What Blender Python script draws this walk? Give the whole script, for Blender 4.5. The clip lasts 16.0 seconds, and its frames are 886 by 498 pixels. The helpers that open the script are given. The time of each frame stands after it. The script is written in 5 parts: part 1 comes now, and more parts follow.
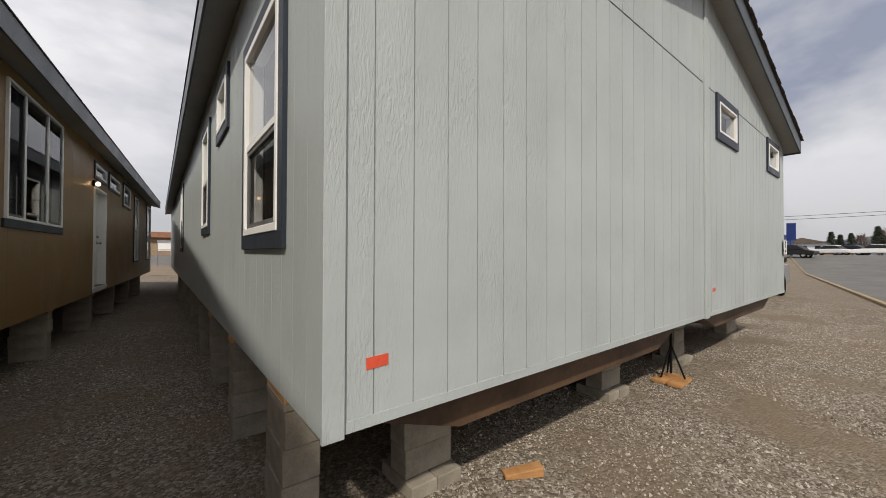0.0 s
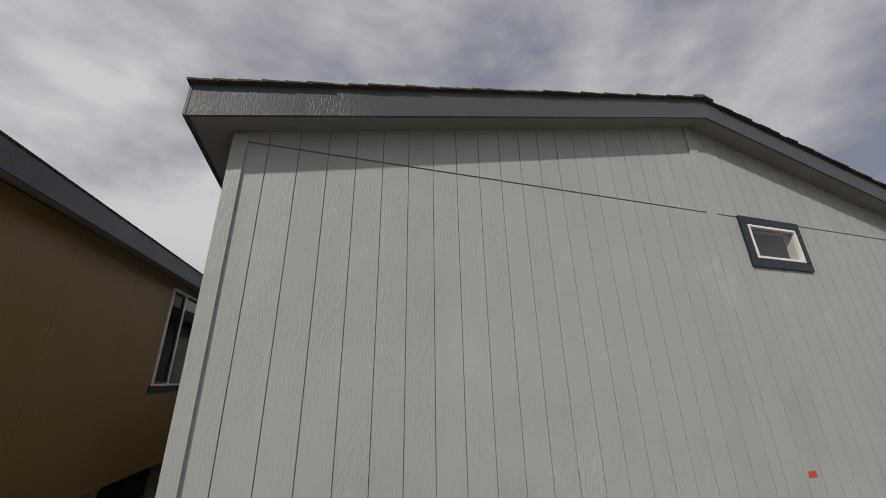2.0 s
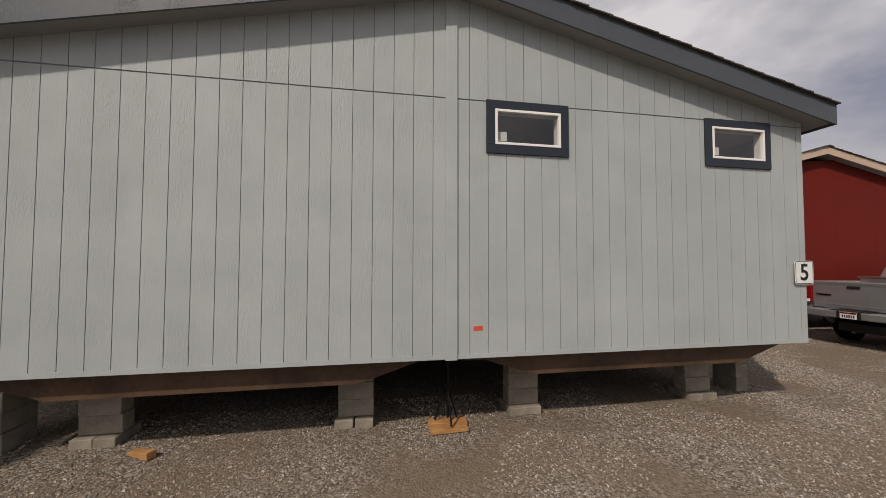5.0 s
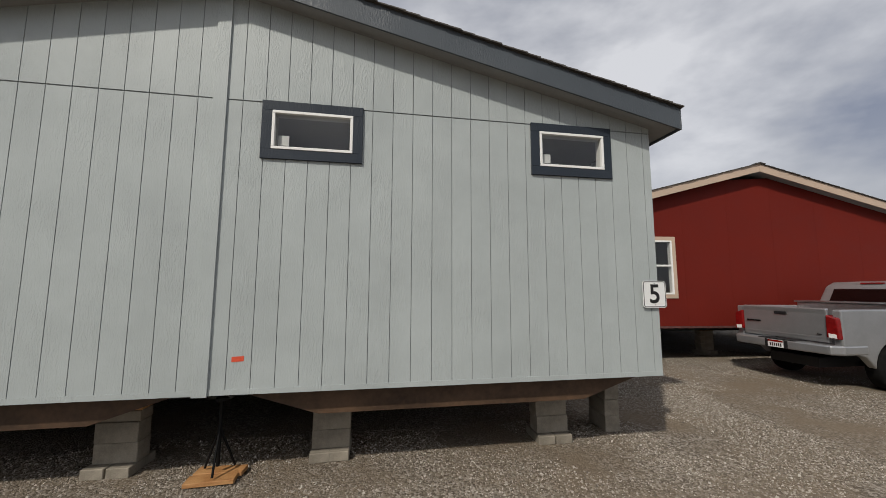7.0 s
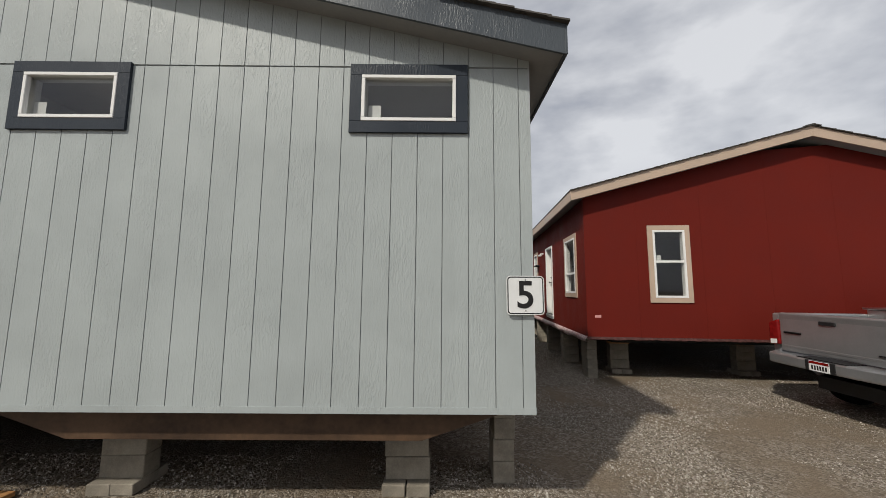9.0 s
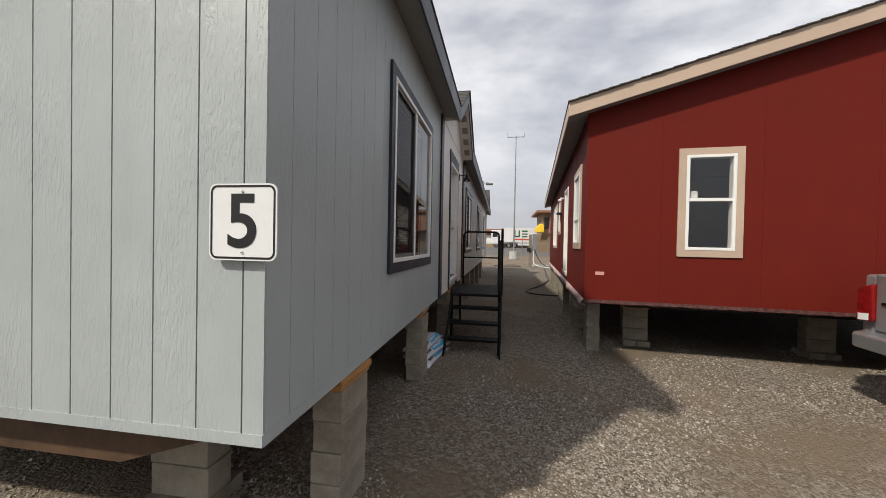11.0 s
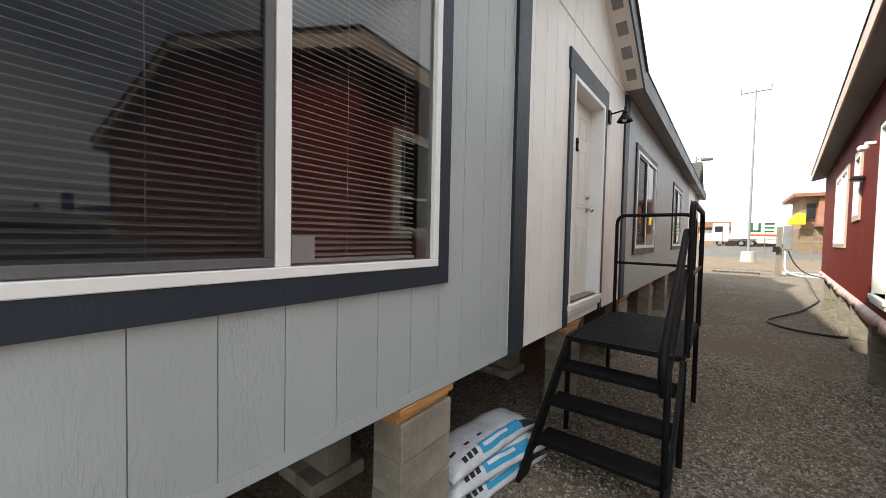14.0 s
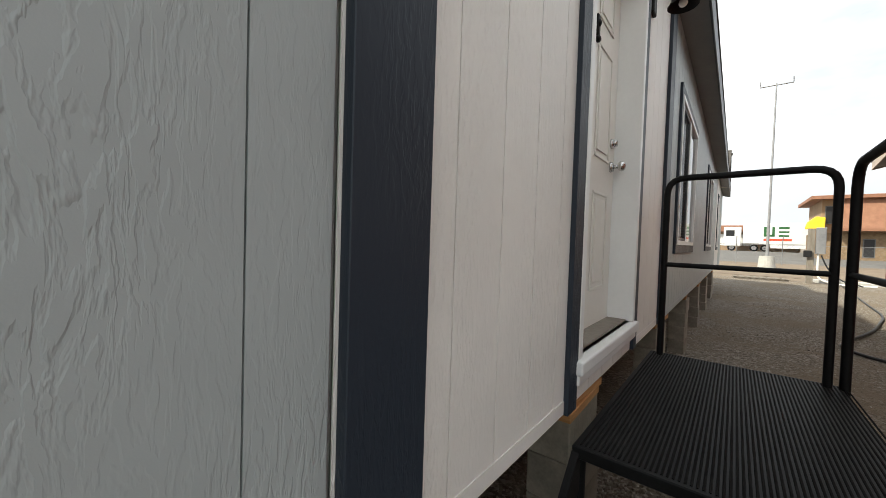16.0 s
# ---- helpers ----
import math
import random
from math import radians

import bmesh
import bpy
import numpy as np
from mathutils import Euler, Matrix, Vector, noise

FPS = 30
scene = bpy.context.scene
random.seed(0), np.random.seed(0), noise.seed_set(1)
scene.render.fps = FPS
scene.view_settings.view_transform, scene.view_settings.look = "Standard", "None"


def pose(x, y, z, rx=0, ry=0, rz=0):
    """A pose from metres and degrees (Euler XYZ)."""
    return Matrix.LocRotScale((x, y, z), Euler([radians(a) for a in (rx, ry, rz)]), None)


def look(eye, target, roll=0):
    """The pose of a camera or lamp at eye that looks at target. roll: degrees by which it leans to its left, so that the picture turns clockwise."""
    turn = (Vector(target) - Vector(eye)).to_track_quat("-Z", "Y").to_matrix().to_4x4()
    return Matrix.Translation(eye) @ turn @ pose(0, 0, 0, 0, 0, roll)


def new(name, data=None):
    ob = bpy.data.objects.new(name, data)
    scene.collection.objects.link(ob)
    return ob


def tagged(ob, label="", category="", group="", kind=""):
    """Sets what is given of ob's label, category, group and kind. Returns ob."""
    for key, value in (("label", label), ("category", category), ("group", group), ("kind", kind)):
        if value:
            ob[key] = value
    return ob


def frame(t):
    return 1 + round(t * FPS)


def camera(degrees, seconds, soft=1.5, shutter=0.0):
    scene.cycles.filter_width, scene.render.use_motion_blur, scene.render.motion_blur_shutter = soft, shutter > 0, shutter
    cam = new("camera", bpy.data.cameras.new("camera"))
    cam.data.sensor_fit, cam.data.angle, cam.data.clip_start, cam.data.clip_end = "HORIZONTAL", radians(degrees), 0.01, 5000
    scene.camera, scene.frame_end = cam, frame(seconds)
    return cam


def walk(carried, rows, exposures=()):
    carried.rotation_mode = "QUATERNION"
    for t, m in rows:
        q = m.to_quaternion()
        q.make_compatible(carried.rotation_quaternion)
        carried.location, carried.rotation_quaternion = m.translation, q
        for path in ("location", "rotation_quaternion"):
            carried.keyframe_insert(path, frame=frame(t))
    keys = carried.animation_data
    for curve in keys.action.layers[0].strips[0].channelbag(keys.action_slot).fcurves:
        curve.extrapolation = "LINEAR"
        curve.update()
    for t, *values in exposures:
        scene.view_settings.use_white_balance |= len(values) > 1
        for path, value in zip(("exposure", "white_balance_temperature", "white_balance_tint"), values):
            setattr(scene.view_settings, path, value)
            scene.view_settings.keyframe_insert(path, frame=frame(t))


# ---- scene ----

cam = camera(101.7, 16.0, soft=0.55)
PATH = [
    (0, (-0.502, -1.396, 1.528), (0.737, 0.174, 1.552), 0.2),
    (0.5, (-0.117, -1.459, 1.583), (1.085, 0.139, 1.537), -0.1),
    (1, (0.232, -1.809, 1.683), (1.326, -0.14, 1.826), -0.2),
    (1.5, (0.505, -2.093, 1.741), (1.383, -0.354, 2.194), 0.0),
    (2, (0.734, -2.436, 1.912), (1.308, -0.645, 2.593), -1.1),
    (2.5, (1.047, -2.867, 1.898), (1.417, -1.04, 2.621), -1.0),
    (3, (1.579, -3.168, 1.781), (1.804, -1.326, 2.525), -0.5),
    (3.5, (2.114, -3.462, 1.749), (2.287, -1.62, 2.509), -0.2),
    (4, (2.647, -3.651, 1.725), (2.841, -1.71, 2.167), -0.0),
    (4.5, (3.219, -3.666, 1.807), (3.561, -1.696, 1.857), -0.2),
    (6.8, (5.702, -3.567, 1.649), (6.073, -1.616, 1.883), -0.0),
    (7, (6.002, -3.556, 1.735), (6.343, -1.596, 1.948), 0.1),
    (7.5, (6.583, -3.419, 1.731), (6.881, -1.454, 1.954), 0.2),
    (8, (7.191, -3.193, 1.752), (7.437, -1.221, 1.975), 0.2),
    (8.5, (7.792, -3.033, 1.739), (7.951, -1.052, 1.964), 0.4),
    (9, (8.336, -2.77, 1.703), (8.342, -0.783, 1.928), 0.4),
    (9.2, (8.55, -2.641, 1.705), (8.507, -0.655, 1.933), 0.4),
    (11.3, (10.0, -0.942, 1.587), (9.658, 1.028, 1.543), 0.7),
    (11.5, (10.014, -0.718, 1.583), (9.641, 1.247, 1.542), 0.3),
    (12, (10.057, -0.298, 1.575), (9.378, 1.582, 1.553), 0.0),
    (12.5, (10.097, 0.236, 1.566), (9.054, 1.942, 1.534), 0.1),
    (13, (10.165, 0.774, 1.615), (9.011, 2.406, 1.56), 0.7),
    (13.5, (10.205, 1.226, 1.602), (8.980, 2.804, 1.542), 1.1),
    (14, (10.184, 1.79, 1.580), (8.943, 3.357, 1.512), 1.2),
    (14.5, (10.106, 2.235, 1.53), (8.846, 3.787, 1.466), 1.5),
    (15, (9.935, 2.725, 1.509), (8.673, 4.277, 1.446), 1.8),
    (15.5, (9.768, 3.147, 1.49), (8.506, 4.699, 1.418), 1.8),
    (16, (9.522, 3.617, 1.445), (8.264, 5.171, 1.389), 1.8),
]
walk(cam, [(t, look(e, a, r)) for t, e, a, r in PATH],
     exposures=[(0, 0.16, 6700, 11), (1.0, -0.12, 6600, 9), (2.0, -0.4, 6750, 13), (3.5, -0.66, 6750, 14), (4.0, -0.76, 6850, 17), (4.5, -0.32, 6950, 17), (7.0, -0.18, 6480, 10),
                (9.2, -0.1, 6500, 9), (11.3, 0.36, 6600, 10), (12.0, 0.74, 6550, 9), (12.5, 0.86, 6500, 9), (13.0, 0.92, 6550, 9), (14.0, 1.38, 6650, 5), (14.5, 1.48, 6650, 4), (15.0, 1.46, 6650, 3),
                (15.5, 1.34, 6700, 3), (16.0, 1.08, 6700, 4)])
# ---------------------------------------------------------------- light
GZ = -0.06                       # ground level
SUN = Vector((2.53, 2.98, -3.75)).normalized()
sun = new("sun", bpy.data.lights.new("sun", "SUN"))
sun.data.energy, sun.data.angle, sun.data.color = 3.2, radians(2.0), (1.0, 0.94, 0.84)
sun.rotation_mode = "QUATERNION"
sun.rotation_quaternion = SUN.to_track_quat("-Z", "Y")

world = bpy.data.worlds.new("sky")
scene.world = world
world.use_nodes = True
wt = world.node_tree
wt.nodes.clear()


def wn(kind, **kw):
    n = wt.nodes.new(kind)
    for k, v in kw.items():
        n.inputs[k].default_value = v
    return n


w_out = wn("ShaderNodeOutputWorld")
w_bg = wn("ShaderNodeBackground", Strength=1.0)
w_sky = wn("ShaderNodeTexSky")
w_sky.sky_type, w_sky.sun_disc = "NISHITA", False
w_sky.sun_elevation = math.asin(-SUN.z)
w_sky.sun_rotation = math.atan2(-SUN.x, -SUN.y)
w_sky.dust_density = 3.0
w_dim = wn("ShaderNodeVectorMath")
w_dim.operation = "SCALE"
w_dim.inputs["Scale"].default_value = 0.09
w_tc = wn("ShaderNodeTexCoord")
w_map = wn("ShaderNodeMapping", Scale=(1.0, 1.3, 2.3))
w_no = wn("ShaderNodeTexNoise", Scale=1.5, Detail=5.0, Roughness=0.48, Distortion=0.35)
w_no2 = wn("ShaderNodeTexNoise", Scale=5.0, Detail=5.0, Roughness=0.55)
w_add = wn("ShaderNodeMath")
w_add.operation = "MULTIPLY_ADD"
w_add.inputs[1].default_value = 0.35
w_ramp = wt.nodes.new("ShaderNodeValToRGB")
cr = w_ramp.color_ramp
cr.elements[0].position, cr.elements[0].color = 0.50, (0.29, 0.32, 0.41, 1)
cr.elements[1].position, cr.elements[1].color = 0.80, (0.86, 0.865, 0.895, 1)
w_mid = cr.elements.new(0.64)
w_mid.color = (0.53, 0.545, 0.595, 1)
w_sep = wn("ShaderNodeSeparateXYZ")
w_hz = wn("ShaderNodeMapRange")
w_hz.inputs["From Min"].default_value, w_hz.inputs["From Max"].default_value = 0.0, 0.32
w_hmix = wn("ShaderNodeMix")
w_hmix.data_type = "RGBA"
w_hmix.inputs[6].default_value = (0.52, 0.53, 0.565, 1)
w_mix = wn("ShaderNodeMix")
w_mix.data_type = "RGBA"
w_mix.inputs[0].default_value = 0.86
link = wt.links.new
link(w_tc.outputs["Generated"], w_map.inputs["Vector"])
link(w_map.outputs[0], w_no.inputs["Vector"])
link(w_map.outputs[0], w_no2.inputs["Vector"])
link(w_no2.outputs["Fac"], w_add.inputs[0])
link(w_no.outputs["Fac"], w_add.inputs[2])
link(w_add.outputs[0], w_ramp.inputs[0])
link(w_tc.outputs["Generated"], w_sep.inputs[0])
link(w_sep.outputs["Z"], w_hz.inputs["Value"])
link(w_hz.outputs[0], w_hmix.inputs[0])
link(w_ramp.outputs[0], w_hmix.inputs[7])
link(w_sky.outputs[0], w_dim.inputs[0])
link(w_dim.outputs[0], w_mix.inputs[6])
link(w_hmix.outputs[2], w_mix.inputs[7])
link(w_mix.outputs[2], w_bg.inputs["Color"])
link(w_bg.outputs[0], w_out.inputs["Surface"])


# ---------------------------------------------------------------- materials
def material(name, color, rough=0.6, metal=0.0, spec=0.4):
    m = bpy.data.materials.new(name)
    m.use_nodes = True
    b = m.node_tree.nodes["Principled BSDF"]
    b.inputs["Base Color"].default_value = (*color, 1)
    b.inputs["Roughness"].default_value = rough
    b.inputs["Metallic"].default_value = metal
    b.inputs["Specular IOR Level"].default_value = spec
    return m


def node(m, kind, **kw):
    n = m.node_tree.nodes.new(kind)
    for k, v in kw.items():
        n.inputs[k.replace("_", " ")].default_value = v
    return n


def varied(m, c0, c1, scale=3.0, stretch=(1, 1, 1), detail=5.0, bump=0.0, bump_scale=60.0, bump_stretch=(1, 1, 1),
           dist=0.002, piece=0.0, lo=0.35, hi=0.65, fine=0.25):
    """Two colours mixed by a broad and a fine noise; a fine bump; a shift of value from piece to piece."""
    lk = m.node_tree.links.new
    b = m.node_tree.nodes["Principled BSDF"]
    tc = node(m, "ShaderNodeTexCoord")
    mp = node(m, "ShaderNodeMapping", Scale=stretch)
    lk(tc.outputs["Object"], mp.inputs["Vector"])
    big = node(m, "ShaderNodeTexNoise", Scale=scale, Detail=detail, Roughness=0.6)
    lk(mp.outputs[0], big.inputs["Vector"])
    small = node(m, "ShaderNodeTexNoise", Scale=scale * 14, Detail=3.0)
    lk(mp.outputs[0], small.inputs["Vector"])
    mixf = node(m, "ShaderNodeMix")
    mixf.inputs[0].default_value = fine
    lk(big.outputs["Fac"], mixf.inputs[2])
    lk(small.outputs["Fac"], mixf.inputs[3])
    mr = node(m, "ShaderNodeMapRange", From_Min=lo, From_Max=hi)
    lk(mixf.outputs[0], mr.inputs["Value"])
    mix = node(m, "ShaderNodeMix")
    mix.data_type = "RGBA"
    mix.inputs[6].default_value, mix.inputs[7].default_value = (*c0, 1), (*c1, 1)
    lk(mr.outputs[0], mix.inputs[0])
    col = mix.outputs[2]
    if piece:
        info = node(m, "ShaderNodeObjectInfo")
        vr = node(m, "ShaderNodeMapRange", To_Min=1 - piece, To_Max=1 + piece)
        lk(info.outputs["Random"], vr.inputs["Value"])
        sc = node(m, "ShaderNodeVectorMath")
        sc.operation = "SCALE"
        lk(col, sc.inputs[0])
        lk(vr.outputs[0], sc.inputs["Scale"])
        col = sc.outputs[0]
    lk(col, b.inputs["Base Color"])
    if bump:
        mp2 = node(m, "ShaderNodeMapping", Scale=bump_stretch)
        lk(tc.outputs["Object"], mp2.inputs["Vector"])
        bn = node(m, "ShaderNodeTexNoise", Scale=bump_scale, Detail=4.0, Roughness=0.6)
        lk(mp2.outputs[0], bn.inputs["Vector"])
        bp = node(m, "ShaderNodeBump", Strength=bump, Distance=dist)
        lk(bn.outputs["Fac"], bp.inputs["Height"])
        lk(bp.outputs[0], b.inputs["Normal"])
    return m


def siding_paint(name, c, piece=0.02, rough=0.42, relief=0.5, spec=0.35):
    """Painted siding with an embossed wood grain that runs upright, in patches."""
    m = material(name, c, rough, 0.0, spec)
    lk = m.node_tree.links.new
    b = m.node_tree.nodes["Principled BSDF"]
    tc = node(m, "ShaderNodeTexCoord")
    # grain: long upright ridges, bent round knots
    mp = node(m, "ShaderNodeMapping", Scale=(1, 1, 0.25))
    lk(tc.outputs["Object"], mp.inputs["Vector"])
    warp = node(m, "ShaderNodeTexNoise", Scale=14.0, Detail=2.0)
    lk(mp.outputs[0], warp.inputs["Vector"])
    wv = node(m, "ShaderNodeVectorMath")
    wv.operation = "SCALE"
    wv.inputs["Scale"].default_value = 0.045
    lk(warp.outputs["Color"], wv.inputs[0])
    ad = node(m, "ShaderNodeVectorMath")
    ad.operation = "ADD"
    lk(mp.outputs[0], ad.inputs[0])
    lk(wv.outputs[0], ad.inputs[1])
    grain = node(m, "ShaderNodeTexNoise", Scale=78.0, Detail=2.5, Roughness=0.55)
    lk(ad.outputs[0], grain.inputs["Vector"])
    edge = node(m, "ShaderNodeMapRange", From_Min=0.44, From_Max=0.56)
    lk(grain.outputs["Fac"], edge.inputs["Value"])
    # where the grain is strong
    mp3 = node(m, "ShaderNodeMapping", Scale=(1, 1, 0.35))
    lk(tc.outputs["Object"], mp3.inputs["Vector"])
    patch = node(m, "ShaderNodeTexNoise", Scale=3.4, Detail=2.0)
    lk(mp3.outputs[0], patch.inputs["Vector"])
    pm = node(m, "ShaderNodeMapRange", From_Min=0.42, From_Max=0.66, To_Min=0.22, To_Max=1.0)
    lk(patch.outputs["Fac"], pm.inputs["Value"])
    mul = node(m, "ShaderNodeMath")
    mul.operation = "MULTIPLY"
    lk(edge.outputs[0], mul.inputs[0])
    lk(pm.outputs[0], mul.inputs[1])
    bp = node(m, "ShaderNodeBump", Strength=relief, Distance=0.0034)
    lk(mul.outputs[0], bp.inputs["Height"])
    fine = node(m, "ShaderNodeTexNoise", Scale=420.0, Detail=2.0)
    lk(tc.outputs["Object"], fine.inputs["Vector"])
    bp2 = node(m, "ShaderNodeBump", Strength=0.12, Distance=0.0006)
    lk(fine.outputs["Fac"], bp2.inputs["Height"])
    lk(bp.outputs[0], bp2.inputs["Normal"])
    lk(bp2.outputs[0], b.inputs["Normal"])
    # faint dirt and touch-up patches
    dirt = node(m, "ShaderNodeTexNoise", Scale=1.3, Detail=6.0, Roughness=0.65)
    lk(tc.outputs["Object"], dirt.inputs["Vector"])
    mr = node(m, "ShaderNodeMapRange", From_Min=0.3, From_Max=0.7, To_Min=0.9, To_Max=1.06)
    lk(dirt.outputs["Fac"], mr.inputs["Value"])
    info = node(m, "ShaderNodeObjectInfo")
    vr = node(m, "ShaderNodeMapRange", To_Min=1 - piece, To_Max=1 + piece)
    lk(info.outputs["Random"], vr.inputs["Value"])
    mm = node(m, "ShaderNodeMath")
    mm.operation = "MULTIPLY"
    lk(mr.outputs[0], mm.inputs[0])
    lk(vr.outputs[0], mm.inputs[1])
    sc = node(m, "ShaderNodeVectorMath")
    sc.operation = "SCALE"
    sc.inputs[0].default_value = c
    lk(mm.outputs[0], sc.inputs["Scale"])
    lk(sc.outputs[0], b.inputs["Base Color"])
    rr = node(m, "ShaderNodeMapRange", From_Min=0.3, From_Max=0.7, To_Min=rough - 0.08, To_Max=rough + 0.12)
    lk(dirt.outputs["Fac"], rr.inputs["Value"])
    lk(rr.outputs[0], b.inputs["Roughness"])
    return m


GREY = siding_paint("grey_siding_paint", (0.380, 0.416, 0.414))
CREAM = siding_paint("white_siding_paint", (0.80, 0.77, 0.72))
SLATE = siding_paint("slate_trim_paint", (0.027, 0.035, 0.047), relief=0.3, spec=0.22)
BROWN = siding_paint("brown_siding_paint", (0.25, 0.155, 0.062))
RED = siding_paint("red_siding_paint", (0.132, 0.0115, 0.0062), rough=0.68, relief=0.3, spec=0.18)
TAN = siding_paint("tan_trim_paint", (0.50, 0.38, 0.29), relief=0.3)
FASCIA = siding_paint("fascia_paint", (0.068, 0.080, 0.092), relief=0.4)
SOFFIT = varied(material("soffit_board", (0.3, 0.3, 0.3), 0.7), (0.25, 0.25, 0.25), (0.30, 0.30, 0.29), 2.0, bump=0.2)
# siding grey darkened, so the shade inside the grooves is in the colour
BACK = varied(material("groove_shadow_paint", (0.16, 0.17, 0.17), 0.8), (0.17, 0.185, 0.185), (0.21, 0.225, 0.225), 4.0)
CREAMBACK = varied(material("white_groove_paint", (0.5, 0.48, 0.45), 0.7), (0.62, 0.60, 0.56), (0.68, 0.66, 0.61), 4.0)
REDBACK = varied(material("red_backing", (0.1, 0.012, 0.01), 0.8), (0.092, 0.011, 0.007), (0.105, 0.0125, 0.008), 4.0)
BRBACK = varied(material("brown_backing", (0.1, 0.06, 0.02), 0.8), (0.15, 0.09, 0.034), (0.17, 0.105, 0.04), 4.0)
SHINGLE = varied(material("asphalt_shingle", (0.06, 0.055, 0.05), 0.9), (0.045, 0.042, 0.04), (0.10, 0.09, 0.08), 8.0, bump=0.6,
                 bump_scale=300, fine=0.5)
VINYL = varied(material("white_vinyl", (0.8, 0.8, 0.78), 0.35), (0.76, 0.76, 0.74), (0.82, 0.82, 0.80), 3.0)
BLOCK = varied(material("concrete_block", (0.36, 0.34, 0.30), 0.9), (0.18, 0.158, 0.125), (0.31, 0.277, 0.222), 5.0, bump=0.5,
               bump_scale=140, dist=0.004, piece=0.12)
WOOD = varied(material("pine_wood", (0.42, 0.22, 0.09), 0.7), (0.33, 0.15, 0.05), (0.52, 0.29, 0.12), 6.0, (1, 1, 6), bump=0.3,
              bump_scale=30, bump_stretch=(1, 8, 8), piece=0.15)
STEEL = varied(material("black_painted_steel", (0.008, 0.008, 0.008), 0.5, 0.0, 0.14), (0.004, 0.004, 0.0042), (0.009, 0.009, 0.0092), 7.0, bump=0.15,
               bump_scale=200)
RUST = varied(material("rusty_beam", (0.12, 0.06, 0.03), 0.8), (0.05, 0.03, 0.02), (0.17, 0.09, 0.045), 3.0, bump=0.3)
BELLY = varied(material("underbelly_wrap", (0.2, 0.15, 0.1), 0.6), (0.040, 0.022, 0.012), (0.105, 0.06, 0.033), 2.0, bump=0.3, bump_scale=12,
               dist=0.01)
DARK = varied(material("dark_underside", (0.03, 0.03, 0.03), 0.9), (0.02, 0.02, 0.02), (0.04, 0.038, 0.035), 2.0)
CHROME = material("chrome", (0.6, 0.6, 0.6), 0.2, 1.0)
REFL = varied(material("red_reflector", (0.6, 0.06, 0.03), 0.35), (0.55, 0.07, 0.035), (0.66, 0.10, 0.05), 30.0)
SIGNW = varied(material("sign_white", (0.72, 0.72, 0.69), 0.4), (0.69, 0.70, 0.69), (0.76, 0.77, 0.76), 6.0)
INK = material("black_ink", (0.01, 0.01, 0.01), 0.5)
ROOM = varied(material("room_paint", (0.5, 0.48, 0.44), 0.8), (0.46, 0.44, 0.40), (0.52, 0.50, 0.46), 1.0)
CARPET = varied(material("carpet", (0.25, 0.22, 0.18), 0.95), (0.22, 0.19, 0.16), (0.28, 0.25, 0.21), 30.0)
BLIND = material("blind_slat", (0.80, 0.80, 0.77), 0.4)
BLIND.node_tree.nodes["Principled BSDF"].inputs["Subsurface Weight"].default_value = 0.0
SCREEN = varied(material("window_screen_frame", (0.11, 0.11, 0.11), 0.5), (0.09, 0.09, 0.09), (0.13, 0.13, 0.13), 5.0)
SILVER = varied(material("silver_car_paint", (0.42, 0.425, 0.435), 0.28, 0.7), (0.38, 0.385, 0.395), (0.45, 0.455, 0.465), 3.0)
RUBBER = varied(material("tyre_rubber", (0.015, 0.015, 0.015), 0.85, 0.0, 0.1), (0.0045, 0.0045, 0.0045), (0.011, 0.0105, 0.010), 10.0, bump=0.3)
BLACKP = material("black_plastic", (0.015, 0.015, 0.016), 0.45)
TAIL = varied(material("tail_light_red", (0.2, 0.008, 0.008), 0.12), (0.12, 0.005, 0.005), (0.24, 0.009, 0.009), 14.0)
CONCRETE = varied(material("concrete", (0.42, 0.41, 0.38), 0.9), (0.36, 0.35, 0.32), (0.47, 0.46, 0.43), 3.0, bump=0.3)
FRINGE = varied(material("ragged_felt_edge", (0.1, 0.04, 0.035), 0.7), (0.03, 0.008, 0.006), (0.12, 0.045, 0.04), 16.0, bump=0.6, bump_scale=25, dist=0.02)
WRAP = varied(material("torn_house_wrap", (0.6, 0.42, 0.40), 0.5), (0.42, 0.20, 0.19), (0.72, 0.62, 0.60), 9.0, bump=0.6, bump_scale=25,
              dist=0.02)


def glass(name, tint=0.82):
    m = bpy.data.materials.new(name)
    m.use_nodes = True
    nt = m.node_tree
    nt.nodes.clear()
    out, mix = nt.nodes.new("ShaderNodeOutputMaterial"), nt.nodes.new("ShaderNodeMixShader")
    tr, gl, fr = nt.nodes.new("ShaderNodeBsdfTransparent"), nt.nodes.new("ShaderNodeBsdfGlossy"), nt.nodes.new("ShaderNodeFresnel")
    tr.inputs["Color"].default_value = (tint, tint * 1.01, tint, 1)
    gl.inputs["Roughness"].default_value = 0.012
    fr.inputs["IOR"].default_value = 1.85
    nt.links.new(fr.outputs[0], mix.inputs[0])
    nt.links.new(tr.outputs[0], mix.inputs[1])
    nt.links.new(gl.outputs[0], mix.inputs[2])
    nt.links.new(mix.outputs[0], out.inputs["Surface"])
    return m


GLASS = glass("window_glass")
TINT = glass("tinted_glass", 0.25)


